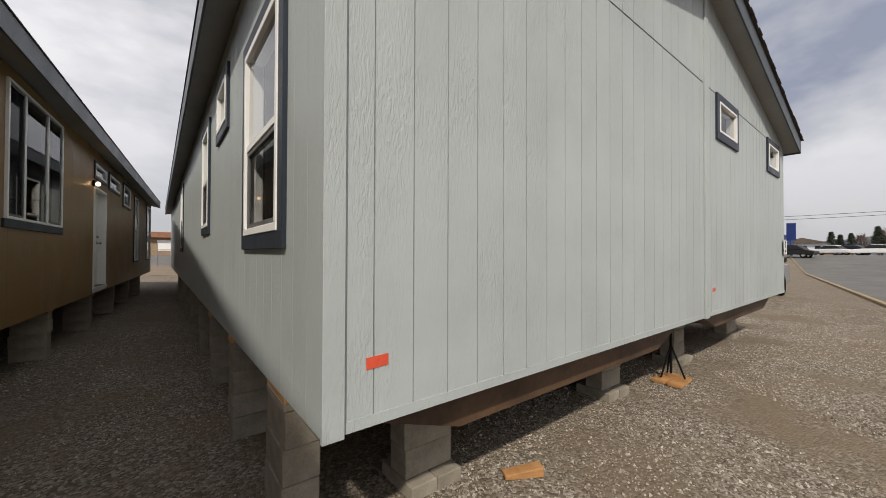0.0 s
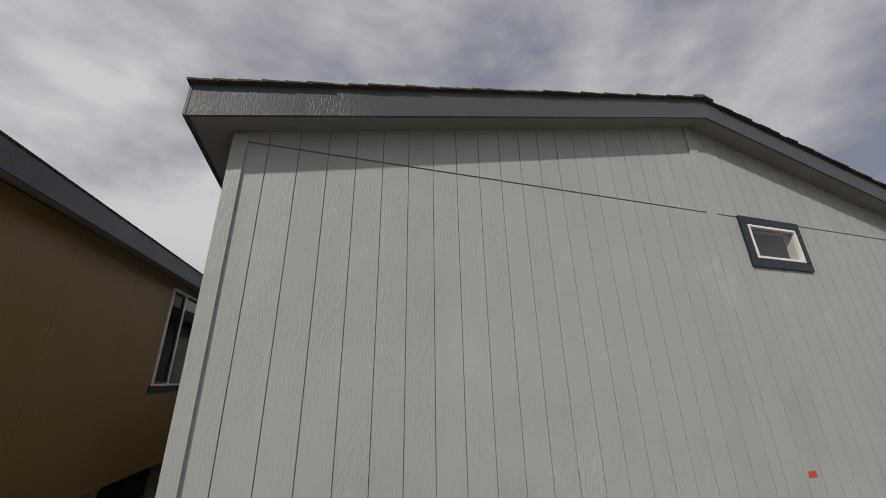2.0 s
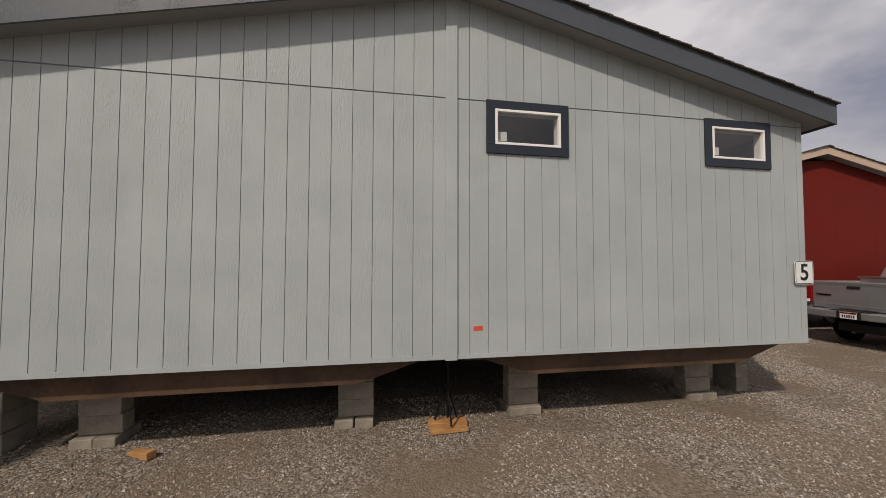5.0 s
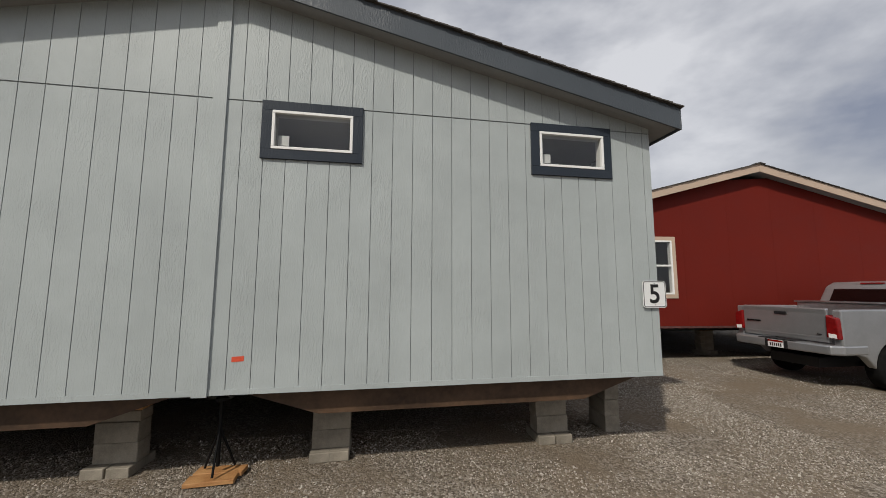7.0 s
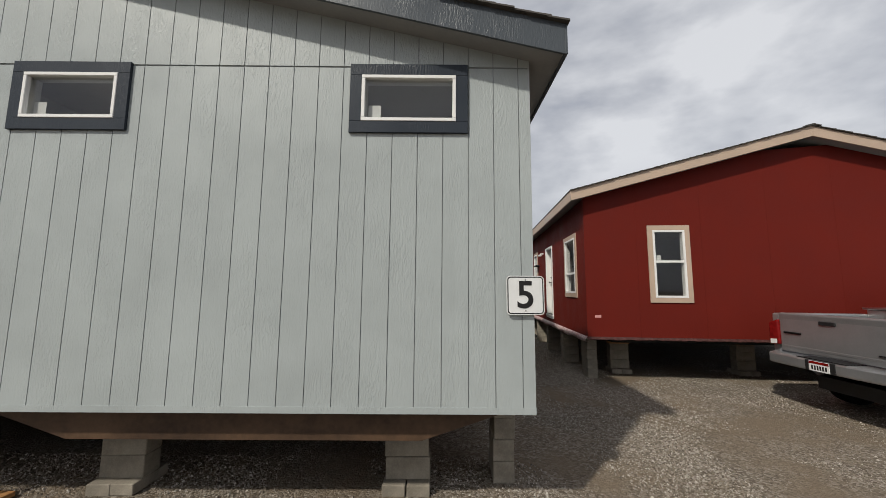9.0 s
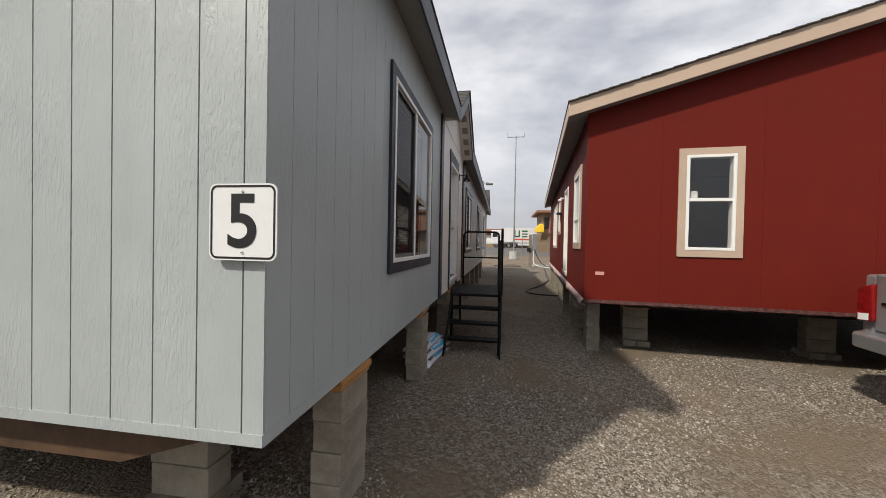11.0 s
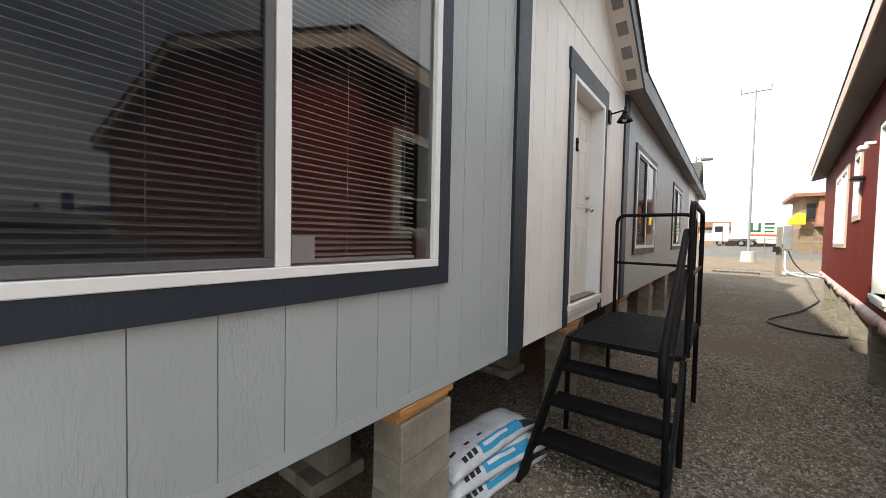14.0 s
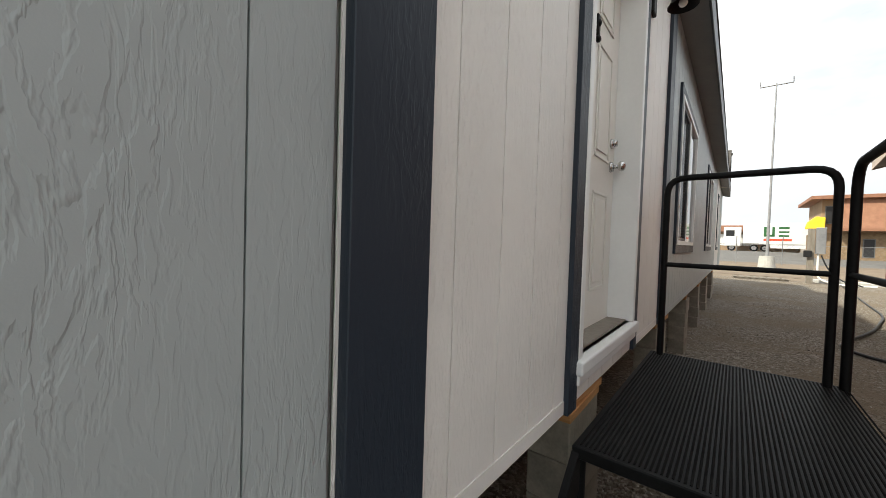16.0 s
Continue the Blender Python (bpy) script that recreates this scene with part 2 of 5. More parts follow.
def mesh_cloth(name, cover):
    """A fine wire mesh: part dark wire, part open."""
    m = material(name, (0.008, 0.008, 0.009), 0.8, 0.0, 0.1)
    nt = m.node_tree
    mix, tr = nt.nodes.new("ShaderNodeMixShader"), nt.nodes.new("ShaderNodeBsdfTransparent")
    mix.inputs[0].default_value = cover
    nt.links.new(tr.outputs[0], mix.inputs[1])
    nt.links.new(nt.nodes["Principled BSDF"].outputs[0], mix.inputs[2])
    nt.links.new(mix.outputs[0], nt.nodes["Material Output"].inputs["Surface"])
    return m


MESH = mesh_cloth("insect_screen_mesh", 0.42)


# ---------------------------------------------------------------- mesh helpers
def bx(bm, x0, x1, y0, y1, z0, z1):
    v = [bm.verts.new((x, y, z)) for z in (z0, z1) for x, y in ((x0, y0), (x1, y0), (x1, y1), (x0, y1))]
    for f in ((3, 2, 1, 0), (4, 5, 6, 7), (0, 1, 5, 4), (1, 2, 6, 5), (2, 3, 7, 6), (3, 0, 4, 7)):
        bm.faces.new([v[i] for i in f])
    return v


def prism(bm, poly, d, place):
    """A flat outline of (a, b) pushed from c = d[0] to d[1]; place(a, b, c) gives the point."""
    lo = [bm.verts.new(place(a, b, d[0])) for a, b in poly]
    hi = [bm.verts.new(place(a, b, d[1])) for a, b in poly]
    n = len(poly)
    bm.faces.new(lo)
    bm.faces.new(hi[::-1])
    for i in range(n):
        bm.faces.new((lo[i], hi[i], hi[(i + 1) % n], lo[(i + 1) % n]))


def finish(bm, bevel=0.0, segments=1, angle=30):
    bmesh.ops.recalc_face_normals(bm, faces=bm.faces)
    if bevel:
        edges = [e for e in bm.edges if len(e.link_faces) == 2 and e.calc_face_angle(0) > radians(angle)]
        bmesh.ops.bevel(bm, geom=edges, offset=bevel, segments=segments, affect="EDGES", clamp_overlap=True, profile=0.5)
    return bm


def part(name, bm, mat, parent=None, label="", smooth=False):
    me = bpy.data.meshes.new(name)
    bmesh.ops.recalc_face_normals(bm, faces=bm.faces)
    bm.to_mesh(me)
    bm.free()
    me.materials.append(mat)
    if smooth:
        for p in me.polygons:
            p.use_smooth = True
    ob = new(name, me)
    if parent is not None:
        ob.parent = parent
    return tagged(ob, label)


def pbox(name, dims, mat, parent=None, bevel=0.0, label="", segments=1):
    bm = bmesh.new()
    bx(bm, *dims)
    finish(bm, bevel, segments)
    return part(name, bm, mat, parent, label)


def root(name, m, label, category, group="", kind=""):
    ob = new(name)
    ob.empty_display_size = 0.2
    ob.matrix_basis = m
    return tagged(ob, label, category, group, kind)


def tube(name, pts, r, mat, parent=None, label="", cyclic=False):
    cu = bpy.data.curves.new(name, "CURVE")
    cu.dimensions, cu.bevel_depth, cu.bevel_resolution, cu.use_fill_caps = "3D", r, 3, True
    sp = cu.splines.new("POLY")
    sp.points.add(len(pts) - 1)
    for p, q in zip(sp.points, pts):
        p.co = (*q, 1)
    sp.use_cyclic_u = cyclic
    tmp = bpy.data.objects.new("tmp", cu)
    me = bpy.data.meshes.new_from_object(tmp)
    bpy.data.objects.remove(tmp)
    bpy.data.curves.remove(cu)
    me.name = name
    me.materials.clear()
    me.materials.append(mat)
    for p in me.polygons:
        p.use_smooth = True
    ob = new(name, me)
    if parent is not None:
        ob.parent = parent
    return tagged(ob, label)


def rounded(pts, r, n=5):
    """The line through pts with its corners rounded by r."""
    pts = [Vector(p) for p in pts]
    out = [pts[0]]
    for a, b, c in zip(pts, pts[1:], pts[2:]):
        u, v = (a - b).normalized(), (c - b).normalized()
        k = min(r, (a - b).length / 2, (c - b).length / 2)
        p, q = b + u * k, b + v * k
        for i in range(n + 1):
            s = i / n
            out.append(p * (1 - s) ** 2 + b * 2 * s * (1 - s) + q * s * s)
    out.append(pts[-1])
    return out


def ring(bm, a0, a1, b0, b1, w, c0, c1, place):
    """A rectangular frame of width w, from c0 to c1 in depth."""
    for p, q, r, s in ((a0, a1, b0, b0 + w), (a0, a1, b1 - w, b1), (a0, a0 + w, b0 + w, b1 - w), (a1 - w, a1, b0 + w, b1 - w)):
        prism(bm, ((p, r), (q, r), (q, s), (p, s)), (c0, c1), place)


# ---------------------------------------------------------------- walls made of boards
def spans(lo, hi, cuts):
    """lo..hi without the cut intervals."""
    out, at = [], lo
    for a, b in sorted(cuts):
        if a > at:
            out.append((at, min(a, hi)))
        at = max(at, b)
    if at < hi:
        out.append((at, hi))
    return [(a, b) for a, b in out if b - a > 0.004]


def wall_cells(length, z0, top, holes, breaks, gap):
    """Upright cells of a wall between breaks, less the holes; (a0, a1, z0, z1 at a0, z1 at a1)."""
    xs = sorted({0.0, length, *[b for b in breaks if 0.02 < b < length - 0.02], *[h[0] for h in holes], *[h[1] for h in holes]})
    gaps = {round(b, 4) for b in breaks}
    for a, b in zip(xs, xs[1:]):
        if b - a < 0.008:
            continue
        mid = (a + b) / 2
        a2, b2 = a + (gap / 2 if round(a, 4) in gaps else 0), b - (gap / 2 if round(b, 4) in gaps else 0)
        cuts = [(h[2], h[3]) for h in holes if h[0] < mid < h[1]]
        hi = max(top(a), top(b))
        for lo, up in spans(z0, hi, cuts):
            free = abs(up - hi) < 1e-6
            yield a2, b2, lo, (top(a2) if free else up), (top(b2) if free else up)


def clad_wall(name, house, length, z0, top, holes, place, mat, back, pitch=0.2032, first=0.2, joint=None, boards=True, label="", ends=(0.012, 0.0), gap=0.007):
    """A wall 0.1 m thick with upright siding boards on it as pieces; joint: the height of a level seam."""
    bm = bmesh.new()
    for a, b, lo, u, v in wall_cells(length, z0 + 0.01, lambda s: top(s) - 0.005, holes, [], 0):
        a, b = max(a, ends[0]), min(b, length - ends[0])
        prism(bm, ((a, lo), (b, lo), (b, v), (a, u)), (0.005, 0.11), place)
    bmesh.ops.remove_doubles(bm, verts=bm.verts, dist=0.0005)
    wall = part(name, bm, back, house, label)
    grooves = [first + pitch * i for i in range(-2, int(length / pitch) + 2)]
    if boards:
        for k, (lo_z, hi_z) in enumerate([(z0, None)] if joint is None else [(z0, joint - 0.006), (joint + 0.007, None)]):
            tp = top if hi_z is None else (lambda s, h=hi_z: min(h, top(s)))
            for a, b, lo, u, v in wall_cells(length, lo_z, tp, holes, grooves, gap):
                if u - lo < 0.01 and v - lo < 0.01:
                    continue
                a, b = max(a, ends[1]), min(b, length - ends[1])
                if b - a < 0.004:
                    continue
                bm = bmesh.new()
                prism(bm, ((a, lo), (b, lo), (b, max(v, lo + 0.002)), (a, max(u, lo + 0.002))), (-0.002 if k else 0.0, 0.009), place)
                part("siding_board", bm, mat, wall)
    return wall


def window(house, place, a0, a1, b0, b1, trim, tw=0.09, split="v", at=0.5, blinds=False, frame_w=0.045, screen=None, name="window", top_ear=0.0,
           sticker=False, at2=None):
    """A window in an opening a0..a1, b0..b1 (inside the trim boards), with frame, sash, panes and trim."""
    win = new(name)
    win.parent = house
    e = top_ear
    if trim is not None:
        for nm, p, q, r, s in (("trim_board", a0 - tw - e, a1 + tw + e, b1, b1 + tw), ("trim_board", a0 - tw, a0, b0, b1),
                               ("trim_board", a1, a1 + tw, b0, b1), ("trim_board", a0 - tw - e, a1 + tw + e, b0 - tw, b0)):
            bm = bmesh.new()
            prism(bm, ((p, r), (q, r), (q, s), (p, s)), (-0.024, 0.004), place)
            finish(bm, 0.002)
            part(nm, bm, trim, win)
    bm = bmesh.new()
    ring(bm, a0, a1, b0, b1, frame_w, -0.030, 0.09, place)
    m = a0 + (a1 - a0) * at if split == "v" else b0 + (b1 - b0) * at
    if split == "v":
        prism(bm, ((m - 0.025, b0 + frame_w), (m + 0.025, b0 + frame_w), (m + 0.025, b1 - frame_w), (m - 0.025, b1 - frame_w)), (-0.02, 0.05), place)
        if at2:
            n = a0 + (a1 - a0) * at2
            prism(bm, ((n - 0.025, b0 + frame_w), (n + 0.025, b0 + frame_w), (n + 0.025, b1 - frame_w), (n - 0.025, b1 - frame_w)), (-0.02, 0.05), place)
    elif split == "h":
        prism(bm, ((a0 + frame_w, m - 0.022), (a1 - frame_w, m - 0.022), (a1 - frame_w, m + 0.022), (a0 + frame_w, m + 0.022)), (-0.02, 0.05), place)
    finish(bm, 0.003)
    part("window_frame", bm, VINYL, win)
    f = frame_w
    cells = {"v": [(a0 + f, m - 0.025, b0 + f, b1 - f), (m + 0.025, a1 - f, b0 + f, b1 - f)],
             "h": [(a0 + f, a1 - f, b0 + f, m - 0.022), (a0 + f, a1 - f, m + 0.022, b1 - f)]}.get(split, [(a0 + f, a1 - f, b0 + f, b1 - f)])
    if at2 and split == "v":
        cells = [cells[0], (m + 0.025, n - 0.025, b0 + f, b1 - f), (n + 0.025, a1 - f, b0 + f, b1 - f)]
    for i, (p, q, r, s) in enumerate(cells):
        bm = bmesh.new()
        v = [bm.verts.new(place(*c, 0.006 - 0.009 * i)) for c in ((p, r), (q, r), (q, s), (p, s))]
        bm.faces.new(v)
        g = part("pane", bm, GLASS, win)
        if g.data.polygons[0].normal.dot(place(0, 0, -1) - place(0, 0, 0)) < 0:
            g.data.flip_normals()
        g.visible_shadow = False
        if i in (screen or ()):
            bm = bmesh.new()
            ring(bm, p + 0.004, q - 0.004, r + 0.004, s - 0.004, 0.028, -0.014, 0.006, place)
            finish(bm, 0.002)
            part("sash", bm, SCREEN, win, "dark grey screen sash")
            bm = bmesh.new()
            bm.faces.new([bm.verts.new(place(*c, -0.004)) for c in ((p + 0.03, r + 0.03), (q - 0.03, r + 0.03), (q - 0.03, s - 0.03), (p + 0.03, s - 0.03))])
            part("insect_screen", bm, MESH, win, "fine dark insect screen").visible_shadow = False
    if sticker:
        bm = bmesh.new()
        prism(bm, ((a0 + f + 0.02, (m if split == "h" else b0 + f) + 0.03), (a0 + f + 0.12, (m if split == "h" else b0 + f) + 0.03),
                   (a0 + f + 0.12, (m if split == "h" else b0 + f) + 0.13), (a0 + f + 0.02, (m if split == "h" else b0 + f) + 0.13)), (0.034, 0.036), place)
        part("label", bm, SIGNW, win, "white paper label on the glass")
    if blinds:
        bm = bmesh.new()
        z = b0 + f + 0.024
        while z < b1 - f - 0.03:
            prism(bm, ((0.104, z), (0.116, z + 0.0065), (0.129, z + 0.010), (0.129, z + 0.0115), (0.116, z + 0.008), (0.104, z + 0.0015)),
                  (a0 + f + 0.01, a1 - f - 0.01), lambda c, b, a: place(a, b, c))
            z += 0.0245
        for k in range(5):
            c = a0 + f + 0.08 + (a1 - a0 - 2 * f - 0.16) * k / 4
            prism(bm, ((c - 0.001, b0 + f), (c + 0.001, b0 + f), (c + 0.001, b1 - f), (c - 0.001, b1 - f)), (0.103, 0.105), place)
        prism(bm, ((a0 + f, b1 - f - 0.03), (a1 - f, b1 - f - 0.03), (a1 - f, b1 - f), (a0 + f, b1 - f)), (0.10, 0.135), place)
        prism(bm, ((a0 + f, b0 + f), (a1 - f, b0 + f), (a1 - f, b0 + f + 0.015), (a0 + f, b0 + f + 0.015)), (0.10, 0.135), place)
        part("blind", bm, BLIND, win, "white horizontal slat blind")
    return win


def roof(house, w, length, eave_x, eave_y, z_eave, z_ridge, t, mat_f, notch=None):
    """A gable roof over 0..w by 0..length: soffit slab, fascia boards, shingle courses that step at the rake.
    z_eave, z_ridge: the fascia's lower edge at the eave and the ridge; t: the fascia's height; notch: a stretch of the right eave left open."""
    mid = w / 2
    slope = (z_ridge - z_eave) / (mid + eave_x)
    side = lambda a, b, c: Vector((a, c, b))
    y_lo, y_hi = -eave_y, length + eave_y
    runs = {-1: [(y_lo, y_hi)], 1: [(y_lo, y_hi)] if notch is None else [(y_lo, notch[0]), (notch[1], y_hi)]}
    for s in (-1, 1):
        bm = bmesh.new()
        outer = -eave_x if s < 0 else w + eave_x
        wall_x = 0.0 if s < 0 else w
        z_wall = z_eave + slope * eave_x
        prism(bm, ((wall_x, z_wall + 0.03), (mid, z_ridge + 0.03), (mid, z_ridge + t - 0.02), (wall_x, z_wall + t - 0.02)), (y_lo + 0.02, y_hi - 0.02), side)
        for y0, y1 in runs[s]:
            prism(bm, ((outer, z_eave + 0.03), (wall_x, z_wall + 0.03), (wall_x, z_wall + t - 0.02), (outer, z_eave + t - 0.02)), (y0 + 0.02, y1 - 0.02), side)
        part("soffit", bm, SOFFIT, house)
    for s in (-1, 1):
        outer = -eave_x if s < 0 else w + eave_x
        for y0, y1 in ((y_lo, y_lo + 0.019), (y_hi - 0.019, y_hi)):
            bm = bmesh.new()
            prism(bm, ((outer, z_eave), (mid, z_ridge), (mid, z_ridge + t), (outer, z_eave + t)), (y0, y1), side)
            finish(bm, 0.003)
            part("fascia_board", bm, mat_f, house)
        for y0, y1 in runs[s]:
            pbox("fascia_board", (outer - 0.019 if s < 0 else outer, outer if s < 0 else outer + 0.019, y0, y1, z_eave, z_eave + t), mat_f, house, 0.003)
    rnd = random.Random(5)
    for s in (-1, 1):
        bm = bmesh.new()
        outer = -eave_x - 0.03 if s < 0 else w + eave_x + 0.03
        n = 34
        for i in range(n):
            a0, a1 = outer + (mid - outer) * i / n, outer + (mid - outer) * (i + 1.25) / n
            if (a1 - mid) * (a0 - mid) < 0:
                a1 = mid
            z0, z1 = z_eave + t + slope * abs(a0 - outer), z_eave + t + slope * abs(a1 - outer)
            j = rnd.uniform(0.0, 0.014)
            for y0, y1 in (runs[s] if i < 3 else [(y_lo, y_hi)]):
                prism(bm, ((a0, z0 - 0.004), (a1, z1 - 0.012), (a1, z1), (a0, z0 + 0.011)),
                      (y0 - (0.03 + j if y0 == y_lo else 0), y1 + (0.03 + j if y1 == y_hi else 0)), side)
        part("shingles", bm, SHINGLE, house, "dark grey asphalt shingles")
    bm = bmesh.new()
    zr = z_ridge + t
    prism(bm, ((mid - 0.14, zr - 0.02), (mid, zr + 0.012), (mid + 0.14, zr - 0.02), (mid + 0.14, zr - 0.002), (mid, zr + 0.034), (mid - 0.14, zr - 0.002)),
          (y_lo - 0.045, y_hi + 0.045), side)
    part("ridge_cap", bm, SHINGLE, house)


# ---------------------------------------------------------------- the grey house
W, L, B = 9.04, 22.0, 0.8
S_EAVE, S_RIDGE, F_T = 3.49, 4.575, 0.25
SL = (S_RIDGE - S_EAVE) / (W / 2 + 0.225)


def gable_top(x):
    return S_EAVE + 0.03 + SL * (0.225 + min(x, W - x))


grey = root("manufactured_house", pose(0, 0, 0), "pale grey sided manufactured house with slate trim on block piers", "house")
front = lambda a, b, c: Vector((a, c, b))
right = lambda a, b, c: Vector((W - c, a, b))
left = lambda a, b, c: Vector((c, a, b))
rear = lambda a, b, c: Vector((a, L - c, b))
W1 = (4.955, 5.71, 3.045, 3.43)
W2 = (7.68, 8.44, 3.04, 3.43)
BIG = (1.61, 3.165, 1.435, 2.97)
DOOR = (5.06, 6.07, 0.98, 3.06)
SIDE2 = (7.92, 9.66, 1.46, 2.96)
SIDE3 = (12.5, 14.4, 1.46, 2.98)
SIDE4 = (17.6, 18.6, 1.46, 3.0)
LEFT1 = (0.60, 1.51, 1.645, 2.92)
LEFT2 = (2.50, 3.12, 2.77, 3.2)
LEFT3 = (4.0, 4.75, 1.86, 3.12)
LEFT4 = (10.0, 11.0, 1.64, 3.2)

# front gable, in two halves that meet at the marriage line
MAR = 4.48
front_b = lambda a, b, c: Vector((a + MAR, c, b))
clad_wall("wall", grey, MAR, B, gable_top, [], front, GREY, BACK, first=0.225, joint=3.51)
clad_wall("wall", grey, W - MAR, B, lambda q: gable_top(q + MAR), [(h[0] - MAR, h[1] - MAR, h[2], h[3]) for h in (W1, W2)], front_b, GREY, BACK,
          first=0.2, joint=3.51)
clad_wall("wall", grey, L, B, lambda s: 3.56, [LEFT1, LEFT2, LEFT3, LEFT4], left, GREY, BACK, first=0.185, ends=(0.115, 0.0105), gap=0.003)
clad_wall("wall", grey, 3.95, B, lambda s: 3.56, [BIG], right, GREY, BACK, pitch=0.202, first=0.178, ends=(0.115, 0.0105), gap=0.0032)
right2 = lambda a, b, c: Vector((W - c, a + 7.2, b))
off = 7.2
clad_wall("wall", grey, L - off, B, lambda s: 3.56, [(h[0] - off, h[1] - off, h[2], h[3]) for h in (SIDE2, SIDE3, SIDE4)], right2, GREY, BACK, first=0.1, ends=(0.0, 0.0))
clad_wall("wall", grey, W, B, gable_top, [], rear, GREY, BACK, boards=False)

# white entry bay with its small gable
EN0, EN1 = 3.95, 7.2


EPK, EHALF, ESL = 5.65, 1.33, 0.60          # peak of the entry gable, half its span, its slope


def entry_top(s):
    return max(3.56, S_EAVE + 0.03 + ESL * (EHALF - abs(s + EN0 - EPK)))


right_e = lambda a, b, c: Vector((W - c, a + EN0, b))
clad_wall("wall", grey, EN1 - EN0, B, entry_top, [(DOOR[0] - EN0, DOOR[1] - EN0, DOOR[2], DOOR[3])], right_e, CREAM, CREAMBACK, first=0.1, joint=3.5, ends=(0.0, 0.0), gap=0.004,
          label="white siding of the entry bay")
roof(grey, W, L, 0.225, 0.22, S_EAVE, S_RIDGE, F_T, FASCIA, notch=(EPK - EHALF, EPK + EHALF))

for a0, a1, z1 in ((-0.004, 0.088, gable_top(0.05) - 0.02), (4.42, 4.544, gable_top(4.48) - 0.03)):
    bm = bmesh.new()
    prism(bm, ((a0, B - 0.015), (a1, B - 0.015), (a1, z1), (a0, z1)), (-0.021, 0.0), front)
    finish(bm, 0.002)
    part("corner_board", bm, GREY, grey)
for i, (a0, a1) in enumerate(((0.088, 4.42), (4.544, W))):
    bm = bmesh.new()
    prism(bm, ((a0, B - 0.006), (a1, B - 0.006), (a1, B + 0.042), (a0, B + 0.042)), (-0.004, 0.0), front)
    part("bottom_band", bm, GREY, grey)
for a0, a1, mat_ in ((0.002, 3.955, GREY), (4.142, DOOR[0] - 0.095, CREAM), (DOOR[1] + 0.085, 7.03, CREAM), (7.25, L - 0.02, GREY)):
    bm = bmesh.new()
    prism(bm, ((a0, B - 0.006), (a1, B - 0.006), (a1, B + 0.046), (a0, B + 0.046)), (-0.003, 0.0), right)
    part("bottom_band", bm, mat_, grey)
for a0, a1 in ((3.955, 4.142), (7.03, 7.25)):
    bm = bmesh.new()
    prism(bm, ((a0, B - 0.004), (a1, B - 0.004), (a1, 3.5), (a0, 3.5)), (-0.026, 0.0), right)
    finish(bm, 0.002)
    part("corner_board", bm, SLATE, grey, "slate blue corner board")

window(grey, front, *W1, SLATE, 0.095, split="", frame_w=0.028, sticker=True)
window(grey, front, *W2, SLATE, 0.095, split="", frame_w=0.028, sticker=True)
window(grey, right, *BIG, SLATE, 0.09, split="v", at=0.497, blinds=True, screen=(0,), frame_w=0.036)
bm = bmesh.new()
prism(bm, ((2.45, 1.475), (2.54, 1.475), (2.54, 1.575), (2.45, 1.575)), (0.055, 0.058), right)
part("card", bm, SIGNW, grey, "pale card standing inside the window")
window(grey, right, *SIDE2, SLATE, 0.09, split="v", at=0.5, blinds=True, screen=(0,))
window(grey, right, *SIDE3, SLATE, 0.09, split="v", at=0.5, blinds=True, screen=(0,))
window(grey, right, *SIDE4, SLATE, 0.09, split="v", at=0.5, blinds=True)
for w_ in (LEFT1, LEFT3, LEFT4):
    window(grey, left, *w_, SLATE, 0.095, split="h", at=0.475, screen=(0,))
window(grey, left, *LEFT2, SLATE, 0.09, split="")

# floor, chassis and inner rooms
pbox("floor_deck", (0.02, W - 0.02, 0.02, L - 0.02, B + 0.0, B + 0.19), CARPET, grey)
pbox("ceiling", (0.1, W - 0.1, 0.1, L - 0.1, 3.5, 3.53), ROOM, grey)
pbox("partition", (0.11, W - 0.11, 3.9, 4.0, B + 0.19, 3.5), ROOM, grey)
pbox("partition", (4.45, 4.55, 0.12, 3.9, B + 0.19, 3.5), ROOM, grey)
pbox("partition", (6.0, 6.1, 4.0, L - 0.12, B + 0.19, 3.5), ROOM, grey)

